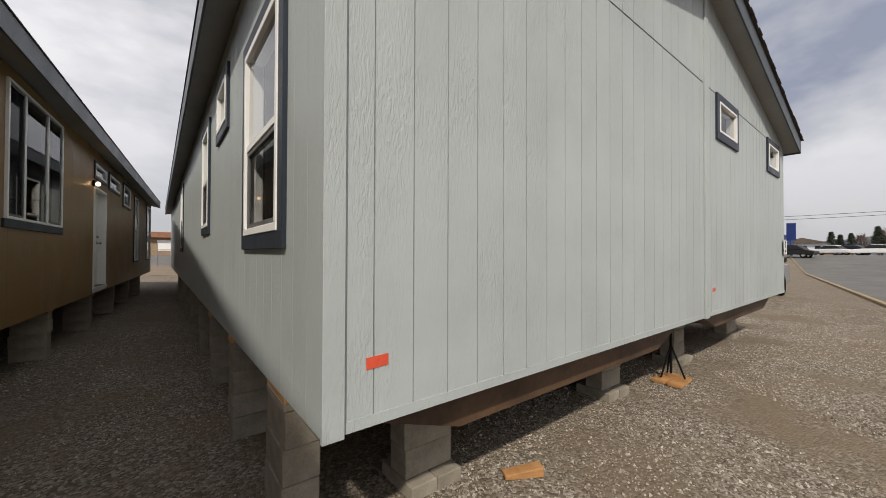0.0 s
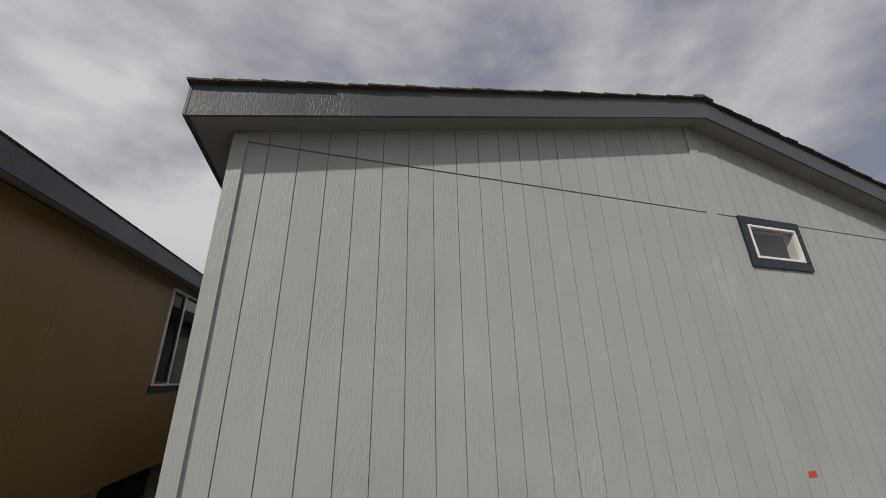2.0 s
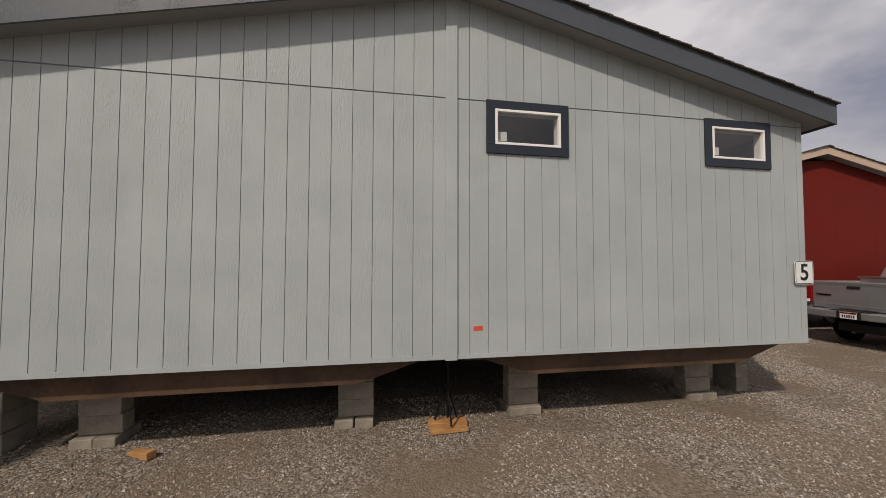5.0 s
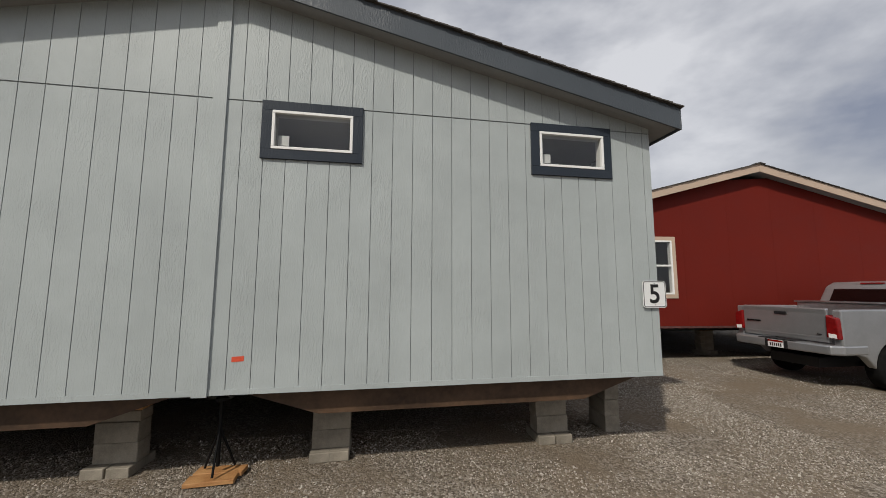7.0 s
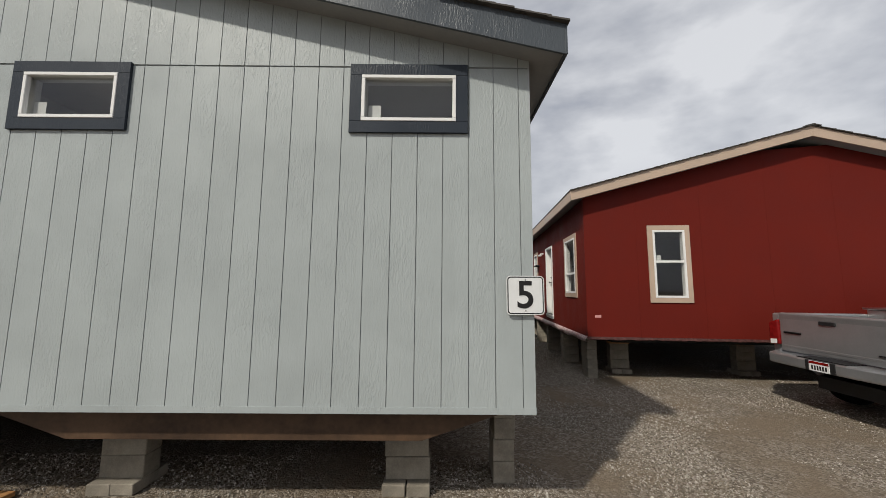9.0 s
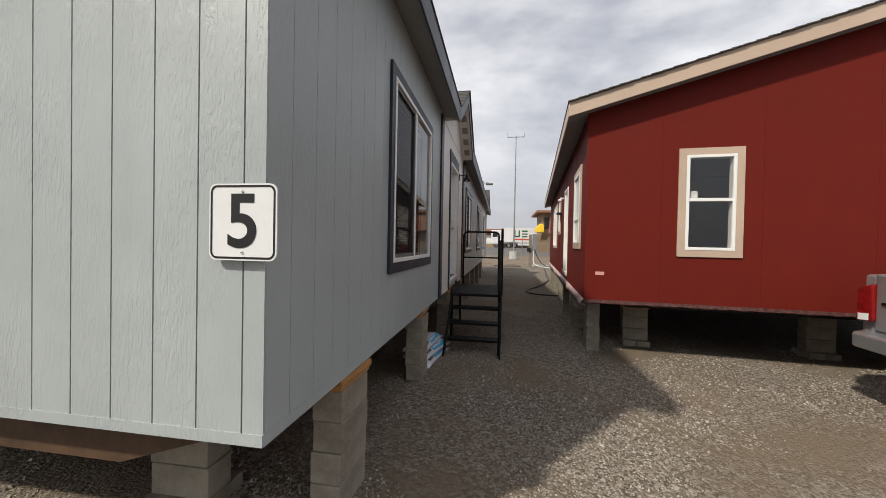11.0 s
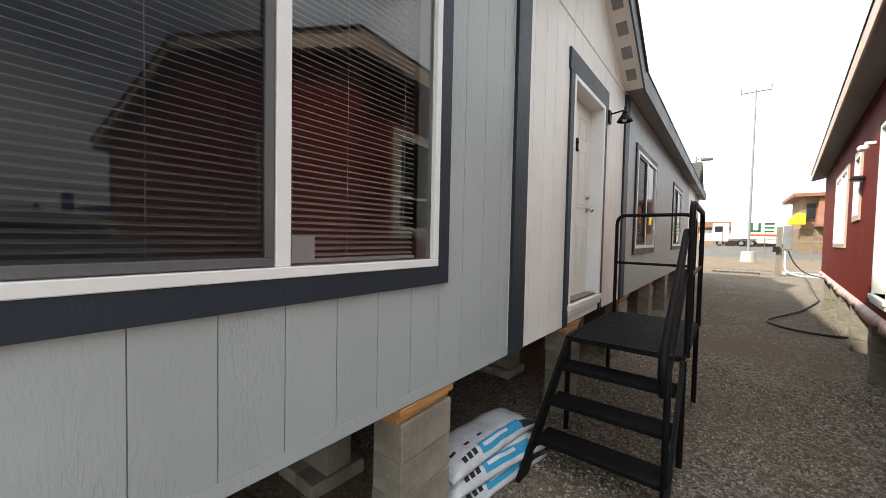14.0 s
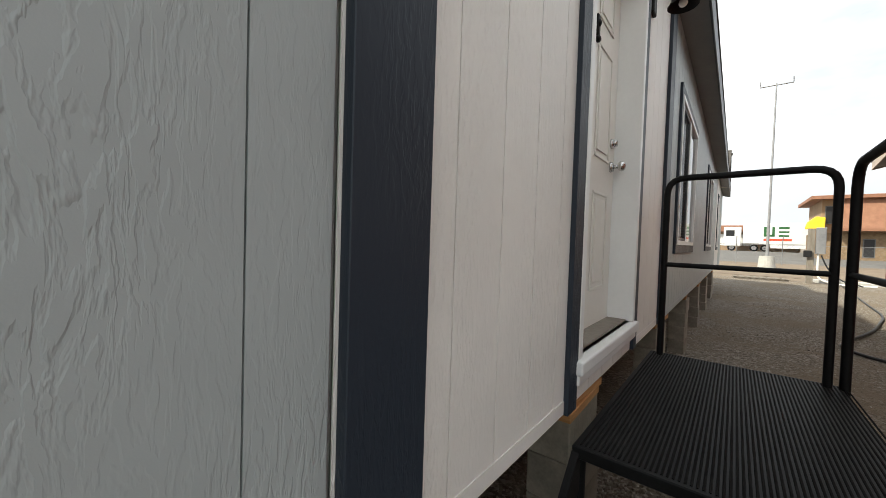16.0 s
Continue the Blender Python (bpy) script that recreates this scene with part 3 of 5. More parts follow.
# ---------------------------------------------------------------- ground
def gravel_material():
    m = material("gravel_ground", (0.25, 0.22, 0.18), 0.95, 0, 0.2)
    lk = m.node_tree.links.new
    b = m.node_tree.nodes["Principled BSDF"]
    tc = node(m, "ShaderNodeTexCoord")
    cells = node(m, "ShaderNodeTexVoronoi", Scale=48.0, Randomness=1.0)
    lk(tc.outputs["Object"], cells.inputs["Vector"])
    cells2 = node(m, "ShaderNodeTexVoronoi", Scale=110.0, Randomness=1.0)
    lk(tc.outputs["Object"], cells2.inputs["Vector"])
    hsv = node(m, "ShaderNodeSeparateColor")
    lk(cells.outputs["Color"], hsv.inputs[0])
    ramp = node(m, "ShaderNodeValToRGB")
    e = ramp.color_ramp.elements
    e[0].position, e[0].color = 0.0, (0.08, 0.066, 0.049, 1)
    e[1].position, e[1].color = 1.0, (0.38, 0.345, 0.30, 1)
    for p, c in ((0.45, (0.17, 0.144, 0.113, 1)), (0.8, (0.28, 0.248, 0.207, 1))):
        n = e.new(p)
        n.color = c
    lk(hsv.outputs[0], ramp.inputs[0])
    soil = node(m, "ShaderNodeTexNoise", Scale=0.7, Detail=8.0, Roughness=0.65)
    lk(tc.outputs["Object"], soil.inputs["Vector"])
    sr = node(m, "ShaderNodeMapRange", From_Min=0.44, From_Max=0.62, To_Min=0.12, To_Max=0.85)
    lk(soil.outputs["Fac"], sr.inputs["Value"])
    mix = node(m, "ShaderNodeMix")
    mix.data_type = "RGBA"
    mix.inputs[7].default_value = (0.175, 0.134, 0.092, 1)
    lk(sr.outputs[0], mix.inputs[0])
    lk(ramp.outputs[0], mix.inputs[6])
    lk(mix.outputs[2], b.inputs["Base Color"])
    b1 = node(m, "ShaderNodeBump", Strength=0.9, Distance=0.012)
    b1.invert = True
    lk(cells.outputs["Distance"], b1.inputs["Height"])
    b2 = node(m, "ShaderNodeBump", Strength=0.6, Distance=0.006)
    b2.invert = True
    lk(cells2.outputs["Distance"], b2.inputs["Height"])
    lk(b1.outputs[0], b2.inputs["Normal"])
    lk(b2.outputs[0], b.inputs["Normal"])
    return m


GRAVEL = gravel_material()
ASPHALT = varied(material("asphalt", (0.1, 0.1, 0.1), 0.9), (0.10, 0.097, 0.092), (0.15, 0.145, 0.138), 0.6, bump=0.4, bump_scale=150)
DIRT = varied(material("bare_dirt", (0.25, 0.19, 0.13), 0.95), (0.15, 0.112, 0.076), (0.22, 0.172, 0.124), 0.8, bump=0.5, bump_scale=20, dist=0.01)

def ground_z(x, y):
    """Level by the houses, rising to the street behind and to the far side of the road."""
    return GZ + 1.1 * min(1.0, max(0.0, (y - 50) / 22)) + 1.5 * min(1.0, max(0.0, (x - 40) / 22))


bm = bmesh.new()
xs = [-1500, -200, -60] + [-20 + i for i in range(0, 61)] + [48, 55, 62, 90, 200, 1500]
ys = [-1500, -200, -60] + [-20 + i for i in range(0, 91)] + [100, 300, 1500]
grid = [[bm.verts.new((x, y, ground_z(x, y) + (0.02 * noise.noise(Vector((x * 0.5, y * 0.5, 3))) if -3 < x < 13 and -6 < y < 24 else 0))) for x in xs] for y in ys]
for j in range(len(ys) - 1):
    for i in range(len(xs) - 1):
        bm.faces.new((grid[j][i], grid[j][i + 1], grid[j + 1][i + 1], grid[j + 1][i]))
ground = tagged(part("ground", bm, GRAVEL, smooth=True), "grey and tan crushed gravel ground", "ground", kind="structure")

# ---------------------------------------------------------------- the other two houses
def plain_house(label, m, w, length, base, z_eave, z_ridge, t, ov, siding, back, fascia, first=0.15):
    h = root("manufactured_house", m, label, "house")
    sl = (z_ridge - z_eave) / (w / 2 + ov)
    top = lambda x: z_eave + 0.03 + sl * (ov + min(x, w - x))
    return h, top


RW, RL, RB = 8.4, 12.6, 0.79
M_RED = pose(11.185, 4.38, 0, 0, 0, -5.2)
red, r_top = plain_house("dark red sided manufactured house with tan trim on block piers", M_RED, RW, RL, RB, 3.47, 4.65, 0.2, 0.28,
                         RED, REDBACK, TAN)
r_front = lambda a, b, c: Vector((a, c, b))
r_left = lambda a, b, c: Vector((c, a, b))
r_right = lambda a, b, c: Vector((RW - c, a, b))
r_rear = lambda a, b, c: Vector((a, RL - c, b))
RWF = (1.30, 1.90, 1.58, 2.90)
RWS = (0.66, 1.50, 1.65, 2.86)
RDOOR = (3.0, 3.88, 1.02, 2.97)
RS2 = (5.38, 5.98, 2.02, 2.95)
RS3 = [(6.95, 7.85, 1.6, 2.95), (8.0, 9.0, 1.6, 2.95)]
clad_wall("wall", red, RW, RB, r_top, [RWF], r_front, RED, REDBACK, first=1.0, pitch=1.2192, gap=0.0025)
clad_wall("wall", red, RL, RB, lambda s: 3.55, [RWS, RDOOR, RS2, *RS3], r_left, RED, REDBACK, first=0.6, pitch=1.2192, ends=(0.115, 0.0105), gap=0.0025)
clad_wall("wall", red, RL, RB, lambda s: 3.55, [], r_right, RED, REDBACK, boards=False, ends=(0.115, 0.0105))
clad_wall("wall", red, RW, RB, r_top, [], r_rear, RED, REDBACK, boards=False)
roof(red, RW, RL, 0.28, 0.25, 3.47, 4.65, 0.2, TAN)
window(red, r_front, *RWF, TAN, 0.095, split="h", at=0.53, sticker=True, frame_w=0.04)
window(red, r_left, *RWS, TAN, 0.09, split="h", at=0.36, frame_w=0.04)
window(red, r_left, *RS2, TAN, 0.07, split="")
for w_ in RS3:
    window(red, r_left, *w_, TAN, 0.07, split="v", at=0.5, frame_w=0.04)
pbox("floor_deck", (0.02, RW - 0.02, 0.02, RL - 0.02, RB, RB + 0.19), CARPET, red)
pbox("ceiling", (0.1, RW - 0.1, 0.1, RL - 0.1, 3.46, 3.49), ROOM, red)
pbox("partition", (0.12, RW - 0.12, 5.05, 5.15, RB + 0.19, 3.46), ROOM, red)

BW_, BL, BB = 8.6, 21.7, 0.67
M_BROWN = pose(-2.325, -1.7, 0, 0, 0, -4.24) @ pose(-BW_, -0.7, 0)
brown, b_top = plain_house("brown sided manufactured house with grey trim on block piers", M_BROWN, BW_, BL, BB, 3.54, 4.62, 0.25, 0.284, BROWN, BRBACK, FASCIA)
PORCH, PIN = 3.4, 2.6          # depth of the corner porch along the wall, and across
b_right = lambda a, b, c: Vector((BW_ - c, a + PORCH, b))
b_left = lambda a, b, c: Vector((c, a, b))
b_front = lambda a, b, c: Vector((a, c, b))
b_rear = lambda a, b, c: Vector((a, BL - c, b))
b_cross = lambda a, b, c: Vector((BW_ - PIN + a, PORCH + c, b))
b_return = lambda a, b, c: Vector((BW_ - PIN - c, a, b))
along = lambda w_: (w_[0] - 2.7, w_[1] - 2.7, w_[2], w_[3])
BWIN = along((6.45, 8.40, 1.9, 3.48))
BDOOR = along((10.5, 11.65, 0.80, 2.88))
BSM = [along(w_) for w_ in ((10.55, 11.6, 3.1, 3.36), (11.95, 13.25, 3.07, 3.38), (13.85, 15.05, 2.86, 3.44))]
BTALL = [along(w_) for w_ in ((15.95, 16.85, 1.25, 3.36), (19.3, 20.6, 1.25, 3.42))]
clad_wall("wall", brown, BL - PORCH, BB, lambda s: 3.62, [BWIN, BDOOR, *BSM, *BTALL], b_right, BROWN, BRBACK, pitch=1.2192, gap=0.003, ends=(0.115, 0.0105))
clad_wall("wall", brown, BL, BB, lambda s: 3.62, [], b_left, BROWN, BRBACK, boards=False, ends=(0.115, 0.0105))
clad_wall("wall", brown, BW_ - PIN, BB, b_top, [], b_front, BROWN, BRBACK, pitch=0.4, gap=0.004)
clad_wall("wall", brown, BW_, BB, b_top, [], b_rear, BROWN, BRBACK, boards=False)
clad_wall("wall", brown, PORCH - 0.11, BB, lambda s: 3.62, [], b_return, BROWN, BRBACK, boards=False, ends=(0.115, 0.0105))
porch_wall = clad_wall("wall", brown, PIN, BB, lambda s: 3.62, [], b_cross, BROWN, BRBACK, boards=False, label="lap sided end wall of the corner porch")
for k in range(17):
    z = BB + 0.178 * k
    bm = bmesh.new()
    prism(bm, ((z, -0.014), (z + 0.176, -0.004), (z + 0.176, 0.005), (z, 0.005)), (0.12, PIN - 0.12), lambda b, c, a: b_cross(a, b, c))
    part("siding_board", bm, BROWN, porch_wall)
bm = bmesh.new()
prism(bm, ((PIN - 0.12, BB), (PIN + 0.002, BB), (PIN + 0.002, 3.6), (PIN - 0.12, 3.6)), (-0.02, 0.004), b_cross)
finish(bm, 0.003)
part("corner_board", bm, BROWN, brown)
roof(brown, BW_, BL, 0.284, 0.25, 3.54, 4.62, 0.25, FASCIA)
window(brown, b_right, *BWIN, None, split="v", at=0.27, at2=0.68, frame_w=0.032, screen=(0, 2))
bm = bmesh.new()
prism(bm, ((BWIN[0] - 0.06, BWIN[2] - 0.1), (BWIN[1] + 0.06, BWIN[2] - 0.1), (BWIN[1] + 0.06, BWIN[2]), (BWIN[0] - 0.06, BWIN[2])), (-0.024, 0.0), b_right)
finish(bm, 0.002)
part("trim_board", bm, SLATE, brown, "slate blue sill board")
for w_ in BSM:
    window(brown, b_right, *w_, SLATE, 0.06, split="")
for w_ in BTALL:
    window(brown, b_right, *w_, SLATE, 0.05, split="h")
pbox("floor_deck", (0.02, BW_ - 0.02, 0.02, BL - 0.02, BB, BB + 0.12), CARPET, brown)
pbox("ceiling", (0.1, BW_ - 0.1, 0.1, BL - 0.1, 3.55, 3.565), ROOM, brown)


# ---------------------------------------------------------------- doors
def panel_door(house, place, a0, a1, b0, b1, mat, recess=0.125, hinge_left=True):
    """A raised six-panel door in its jamb, with sill, knob and deadbolt."""
    d = new("door")
    d.parent = house
    bm = bmesh.new()
    j = 0.045
    for p, q, r, s in ((a0, a0 + j, b0, b1), (a1 - j, a1, b0, b1), (a0 + j, a1 - j, b1 - j, b1)):
        prism(bm, ((p, r), (q, r), (q, s), (p, s)), (-0.022, 0.17), place)
    finish(bm, 0.004)
    part("door_frame", bm, VINYL, d)
    bm = bmesh.new()
    prism(bm, ((a0 - 0.02, b0 - 0.055), (a1 + 0.02, b0 - 0.055), (a1 + 0.02, b0), (a0 - 0.02, b0)), (-0.045, 0.17), place)
    prism(bm, ((a0 - 0.01, b0 - 0.10), (a1 + 0.01, b0 - 0.10), (a1 + 0.01, b0 - 0.055), (a0 - 0.01, b0 - 0.055)), (-0.03, 0.02), place)
    finish(bm, 0.008, 2)
    part("sill", bm, VINYL, d)
    bm = bmesh.new()
    x0, x1, z0, z1 = a0 + j + 0.004, a1 - j - 0.004, b0 + 0.006, b1 - j - 0.004
    prism(bm, ((x0, z0), (x1, z0), (x1, z1), (x0, z1)), (recess, recess + 0.04), place)
    w, h = x1 - x0, z1 - z0
    for u0, u1 in ((0.14, 0.44), (0.56, 0.86)):
        for v0, v1 in ((0.10, 0.37), (0.46, 0.76), (0.82, 0.93)):
            p, q, r, s = x0 + w * u0, x0 + w * u1, z0 + h * v0, z0 + h * v1
            ring(bm, p, q, r, s, 0.018, recess - 0.007, recess, place)
            prism(bm, ((p + 0.04, r + 0.04), (q - 0.04, r + 0.04), (q - 0.04, s - 0.04), (p + 0.04, s - 0.04)), (recess - 0.006, recess), place)
    finish(bm, 0.003)
    part("leaf", bm, mat, d, "white six panel door leaf")
    k = x1 - 0.07 if hinge_left else x0 + 0.07
    for nm, zz, r in (("knob", b0 + 0.93, 0.030), ("deadbolt", b0 + 1.07, 0.027)):
        bm = bmesh.new()
        bmesh.ops.create_cone(bm, cap_ends=True, segments=18, radius1=r * 1.1, radius2=r * 0.95, depth=0.014,
                              matrix=Matrix.Translation(place(k, zz, recess - 0.007)) @ pose(0, 0, 0, 0, 90, 0))
        if nm == "knob":
            bmesh.ops.create_cone(bm, cap_ends=True, segments=12, radius1=0.012, radius2=0.012, depth=0.05,
                                  matrix=Matrix.Translation(place(k, zz, recess - 0.03)) @ pose(0, 0, 0, 0, 90, 0))
            bmesh.ops.create_uvsphere(bm, u_segments=18, v_segments=12, radius=r,
                                      matrix=Matrix.Translation(place(k, zz, recess - 0.062)) @ Matrix.Diagonal((0.8, 1, 1, 1)))
        else:
            bmesh.ops.create_cone(bm, cap_ends=True, segments=16, radius1=0.018, radius2=0.021, depth=0.02,
                                  matrix=Matrix.Translation(place(k, zz, recess - 0.022)) @ pose(0, 0, 0, 0, 90, 0))
        part(nm, bm, CHROME, d, "satin nickel " + nm, True)
    return d


DOORW = varied(material("door_enamel", (0.78, 0.76, 0.70), 0.35), (0.74, 0.72, 0.66), (0.80, 0.78, 0.72), 1.5)
entry = panel_door(grey, right, *DOOR, DOORW)
kc = (DOOR[0] + DOOR[1]) / 2
bm = bmesh.new()
bmesh.ops.create_uvsphere(bm, u_segments=12, v_segments=8, radius=0.022, matrix=Matrix.Translation(right(kc, 2.58, 0.118)))
bmesh.ops.create_uvsphere(bm, u_segments=12, v_segments=8, radius=0.016, matrix=Matrix.Translation(right(kc, 2.50, 0.112)) @ Matrix.Diagonal((1, 1.6, 1, 1)))
bx(bm, W - 0.122, W - 0.108, kc - 0.02, kc + 0.02, 2.49, 2.62)
part("knocker", bm, STEEL, entry, "dark metal door knocker", True)
panel_door(red, r_left, *RDOOR, DOORW)
panel_door(brown, b_right, *BDOOR, DOORW)
# slate boards round the entry door
for p, q, r, s in ((DOOR[0] - 0.095, DOOR[0] - 0.002, B - 0.01, DOOR[3]), (DOOR[1] + 0.002, DOOR[1] + 0.085, B, DOOR[3]),
                   (DOOR[0] - 0.12, DOOR[1] + 0.12, DOOR[3] + 0.002, DOOR[3] + 0.19)):
    bm = bmesh.new()
    prism(bm, ((p, r), (q, r), (q, s), (p, s)), (-0.02, 0.0), right)
    finish(bm, 0.002)
    part("trim_board", bm, SLATE, grey, "slate blue door trim")

# small gable roof over the entry, and the same again further along
def entry_gable(peak_y):
    pk = S_EAVE + ESL * EHALF
    for q in (-1, 1):
        y_out = peak_y + q * EHALF
        bm = bmesh.new()
        prism(bm, ((y_out, S_EAVE), (peak_y, pk), (peak_y, pk + 0.24), (y_out, S_EAVE + 0.24)), (-0.245, -0.226), right)
        finish(bm, 0.003)
        part("fascia_board", bm, FASCIA, grey)
        bm = bmesh.new()
        prism(bm, ((y_out, S_EAVE + 0.03), (peak_y, pk + 0.03), (peak_y, pk + 0.23), (y_out, S_EAVE + 0.23)), (-0.226, 2.6), right)
        part("soffit", bm, CREAM, grey, "white soffit of the entry gable")
        for k in range(4):
            u = 0.2 + 0.2 * k
            ya, yb = peak_y + q * EHALF * u, peak_y + q * EHALF * (u + 0.1)
            za, zb = pk + 0.028 - ESL * EHALF * u, pk + 0.028 - ESL * EHALF * (u + 0.1)
            bm = bmesh.new()
            prism(bm, ((ya, za - 0.004), (yb, zb - 0.004), (yb, zb + 0.002), (ya, za + 0.002)), (-0.17, -0.06), right)
            part("soffit_vent", bm, SOFFIT, grey)
        bm = bmesh.new()
        y_o2 = y_out + q * 0.03
        for k in range(10):
            ua, ub = k / 10, (k + 1.2) / 10
            ya, yb = y_o2 + (peak_y - y_o2) * ua, y_o2 + (peak_y - y_o2) * min(ub, 1)
            z_at = lambda y: pk + 0.245 - ESL * abs(y - peak_y)
            prism(bm, ((ya, z_at(ya)), (yb, z_at(yb) - 0.006), (yb, z_at(yb) + 0.006), (ya, z_at(ya) + 0.018)), (-0.27, 2.6), right)
        part("shingles", bm, SHINGLE, grey)


entry_gable(EPK)


# ---------------------------------------------------------------- piers of concrete blocks
BLOCK_MESH = {}


def block_mesh(lx, ly, lz):
    key = (lx, ly, lz)
    if key not in BLOCK_MESH:
        bm = bmesh.new()
        bx(bm, -lx / 2, lx / 2, -ly / 2, ly / 2, 0, lz)
        finish(bm, 0.006)
        me = bpy.data.meshes.new("block")
        bmesh.ops.recalc_face_normals(bm, faces=bm.faces)
        bm.to_mesh(me)
        bm.free()
        me.materials.append(BLOCK)
        BLOCK_MESH[key] = me
    return BLOCK_MESH[key]


PIER_RND = random.Random(11)


def pier(x, y, top, turn=0.0, pad=True, shims=1, single=False, label="grey concrete block pier with wooden shims"):
    """Blocks stacked from the ground to the shims under the house."""
    p = root("block_pier", pose(x, y, GZ, 0, 0, turn + PIER_RND.uniform(-2, 2)), label, "pier", "block piers")
    z, h = 0.0, top - GZ - 0.04 * shims

    def put(nm, lx, ly, lz, dx=0.0, dy=0.0):
        o = new(nm, block_mesh(lx, ly, lz))
        o.parent = p
        o.matrix_basis = pose(dx + PIER_RND.uniform(-.008, .008), dy + PIER_RND.uniform(-.008, .008), z, 0, 0, PIER_RND.uniform(-1.5, 1.5))
    if pad:
        put("block", 0.20, 0.40, 0.095, -0.105)
        put("block", 0.20, 0.40, 0.095, 0.105)
        z += 0.096
    while h - z > 0.19:
        put("block", 0.195 if single else 0.39, 0.39 if single else 0.195, 0.19)
        z += 0.192
    if h - z > 0.02:
        put("block", 0.195 if single else 0.39, 0.39 if single else 0.195, round(h - z, 3))
        z = h
    for k in range(shims):
        lx, ly = (0.2, 0.42) if single else (0.42, 0.2)
        o = pbox("shim", (-lx / 2, lx / 2, -ly / 2, ly / 2, 0, 0.039), WOOD, p, 0.003, "orange pine shim board")
        o.matrix_basis = pose(PIER_RND.uniform(-.02, .02), PIER_RND.uniform(-.02, .02), z + 0.04 * k, 0, 0, PIER_RND.uniform(-4, 4))
    return p


BEAM_Z = 0.56
for x in (0.98, 3.5, 5.52, 8.04):
    for k, y in enumerate((0.72, 3.2, 5.7, 8.2, 10.7)):
        pier(x, y, BEAM_Z)
for y in (0.95, 3.16, 5.3, 7.5, 9.8, 12.0, 14.4, 17.0):
    pier(8.93, y, B - 0.005, 90, pad=False, shims=2)
for y in (0.75, 2.2, 3.8, 5.4, 7.2, 9.0, 11.0, 13.0):
    pier(0.20 if y > 1 else 0.105, y, B - 0.005, 0, pad=False, shims=1, single=y < 1)
# chassis beams and belly
for x in (0.98, 3.5, 5.52, 8.04):
    bm = bmesh.new()
    for a0, a1, z0, z1 in ((-0.06, 0.06, 0.56, 0.572), (-0.06, 0.06, 0.788, 0.8), (-0.006, 0.006, 0.572, 0.788)):
        bx(bm, x + a0, x + a1, 0.25, L - 0.3, z0, z1)
    part("chassis_beam", bm, RUST, grey, "rusty steel chassis beam")
bm = bmesh.new()
for x0, x1 in ((0.1, 4.3), (4.7, 8.94)):
    prism(bm, ((x0, 0.79), (x0 + 0.75, 0.545), (x1 - 0.75, 0.545), (x1, 0.79)), (0.16, 0.30), lambda a, b, c: Vector((a, c, b)))
part("belly_panel", bm, BELLY, grey, "sagging brown underbelly panel")

for x, y in ((0.20, 0.62), (0.95, 1.1), (3.6, 1.2), (6.0, 1.2), (0.2, 2.2), (0.2, 4.0), (0.2, 5.8), (0.2, 7.6), (0.2, 9.4), (0.2, 11.4)):
    v = M_RED @ Vector((x, y, 0))
    pier(v.x, v.y, 0.60 if x > 0.5 else RB - 0.005, -4.5 + (90 if (x, y) == (0.20, 0.62) else 0), pad=x > 0.5, shims=1 if x > 0.5 else 0)
for k in range(8):
    v = M_BROWN @ Vector((BW_ - 0.25, 1.6 + 2.45 * k, 0))
    pier(v.x, v.y, BB - 0.005, -5, pad=False, shims=1)

# ---------------------------------------------------------------- entry steps
steps = root("entry_steps", pose(0, 0, 0), "black painted steel entry steps with a ribbed platform and tube rails", "steps")
PX0, PX1, PY0, PY1, PZ = 9.12, 9.97, 4.84, 6.3, 0.77
pbox("platform", (PX0, PX1, PY0, PY1, PZ - 0.05, PZ - 0.008), STEEL, steps, 0.004)
bm = bmesh.new()
for i in range(58):
    x = PX0 + 0.02 + i * 0.0147
    prism(bm, ((x, PZ - 0.008), (x + 0.008, PZ - 0.008), (x + 0.006, PZ - 0.0052), (x + 0.002, PZ - 0.0052)), (PY0 + 0.02, PY1 - 0.02), lambda a, b, c: Vector((a, c, b)))
part("tread_mat", bm, RUBBER, steps, "black ribbed rubber mat")
for i in range(3):
    z = PZ - 0.207 * (i + 1)
    y = PY0 - 0.21 * (i + 1)
    pbox("tread", (PX0 + 0.03, PX1 - 0.03, y, y + 0.225, z - 0.035, z), STEEL, steps, 0.004)
for x in (PX0 + 0.012, PX1 - 0.012):
    bm = bmesh.new()
    prism(bm, ((PY0 + 0.02, PZ - 0.01), (PY0 + 0.02, PZ - 0.16), (PY0 - 0.72, GZ), (PY0 - 0.86, GZ), (PY0 - 0.86, GZ + 0.03)), (x - 0.012, x + 0.012),
          lambda a, b, c: Vector((c, a, b)))
    part("stringer", bm, STEEL, steps)
    for y in (PY0 + 0.05, PY1 - 0.05):
        tube("leg", [(x, y, GZ), (x, y, PZ - 0.05)], 0.022, STEEL, steps)
RY = PY1 - 0.06
tube("rail", rounded([(PX0 + 0.06, RY, PZ - 0.04), (PX0 + 0.06, RY, 1.86), (PX1 - 0.06, RY, 1.86), (PX1 - 0.06, RY, PZ - 0.04)], 0.1), 0.019, STEEL, steps)
tube("rail", [(PX0 + 0.06, RY, 1.33), (PX1 - 0.06, RY, 1.33)], 0.015, STEEL, steps)
tube("side_rail", rounded([(PX1, RY, PZ - 0.04), (PX1, RY, 1.87), (PX1, PY0 + 0.14, 1.87), (PX1, PY0 + 0.14, PZ - 0.04)], 0.12), 0.021, STEEL, steps)
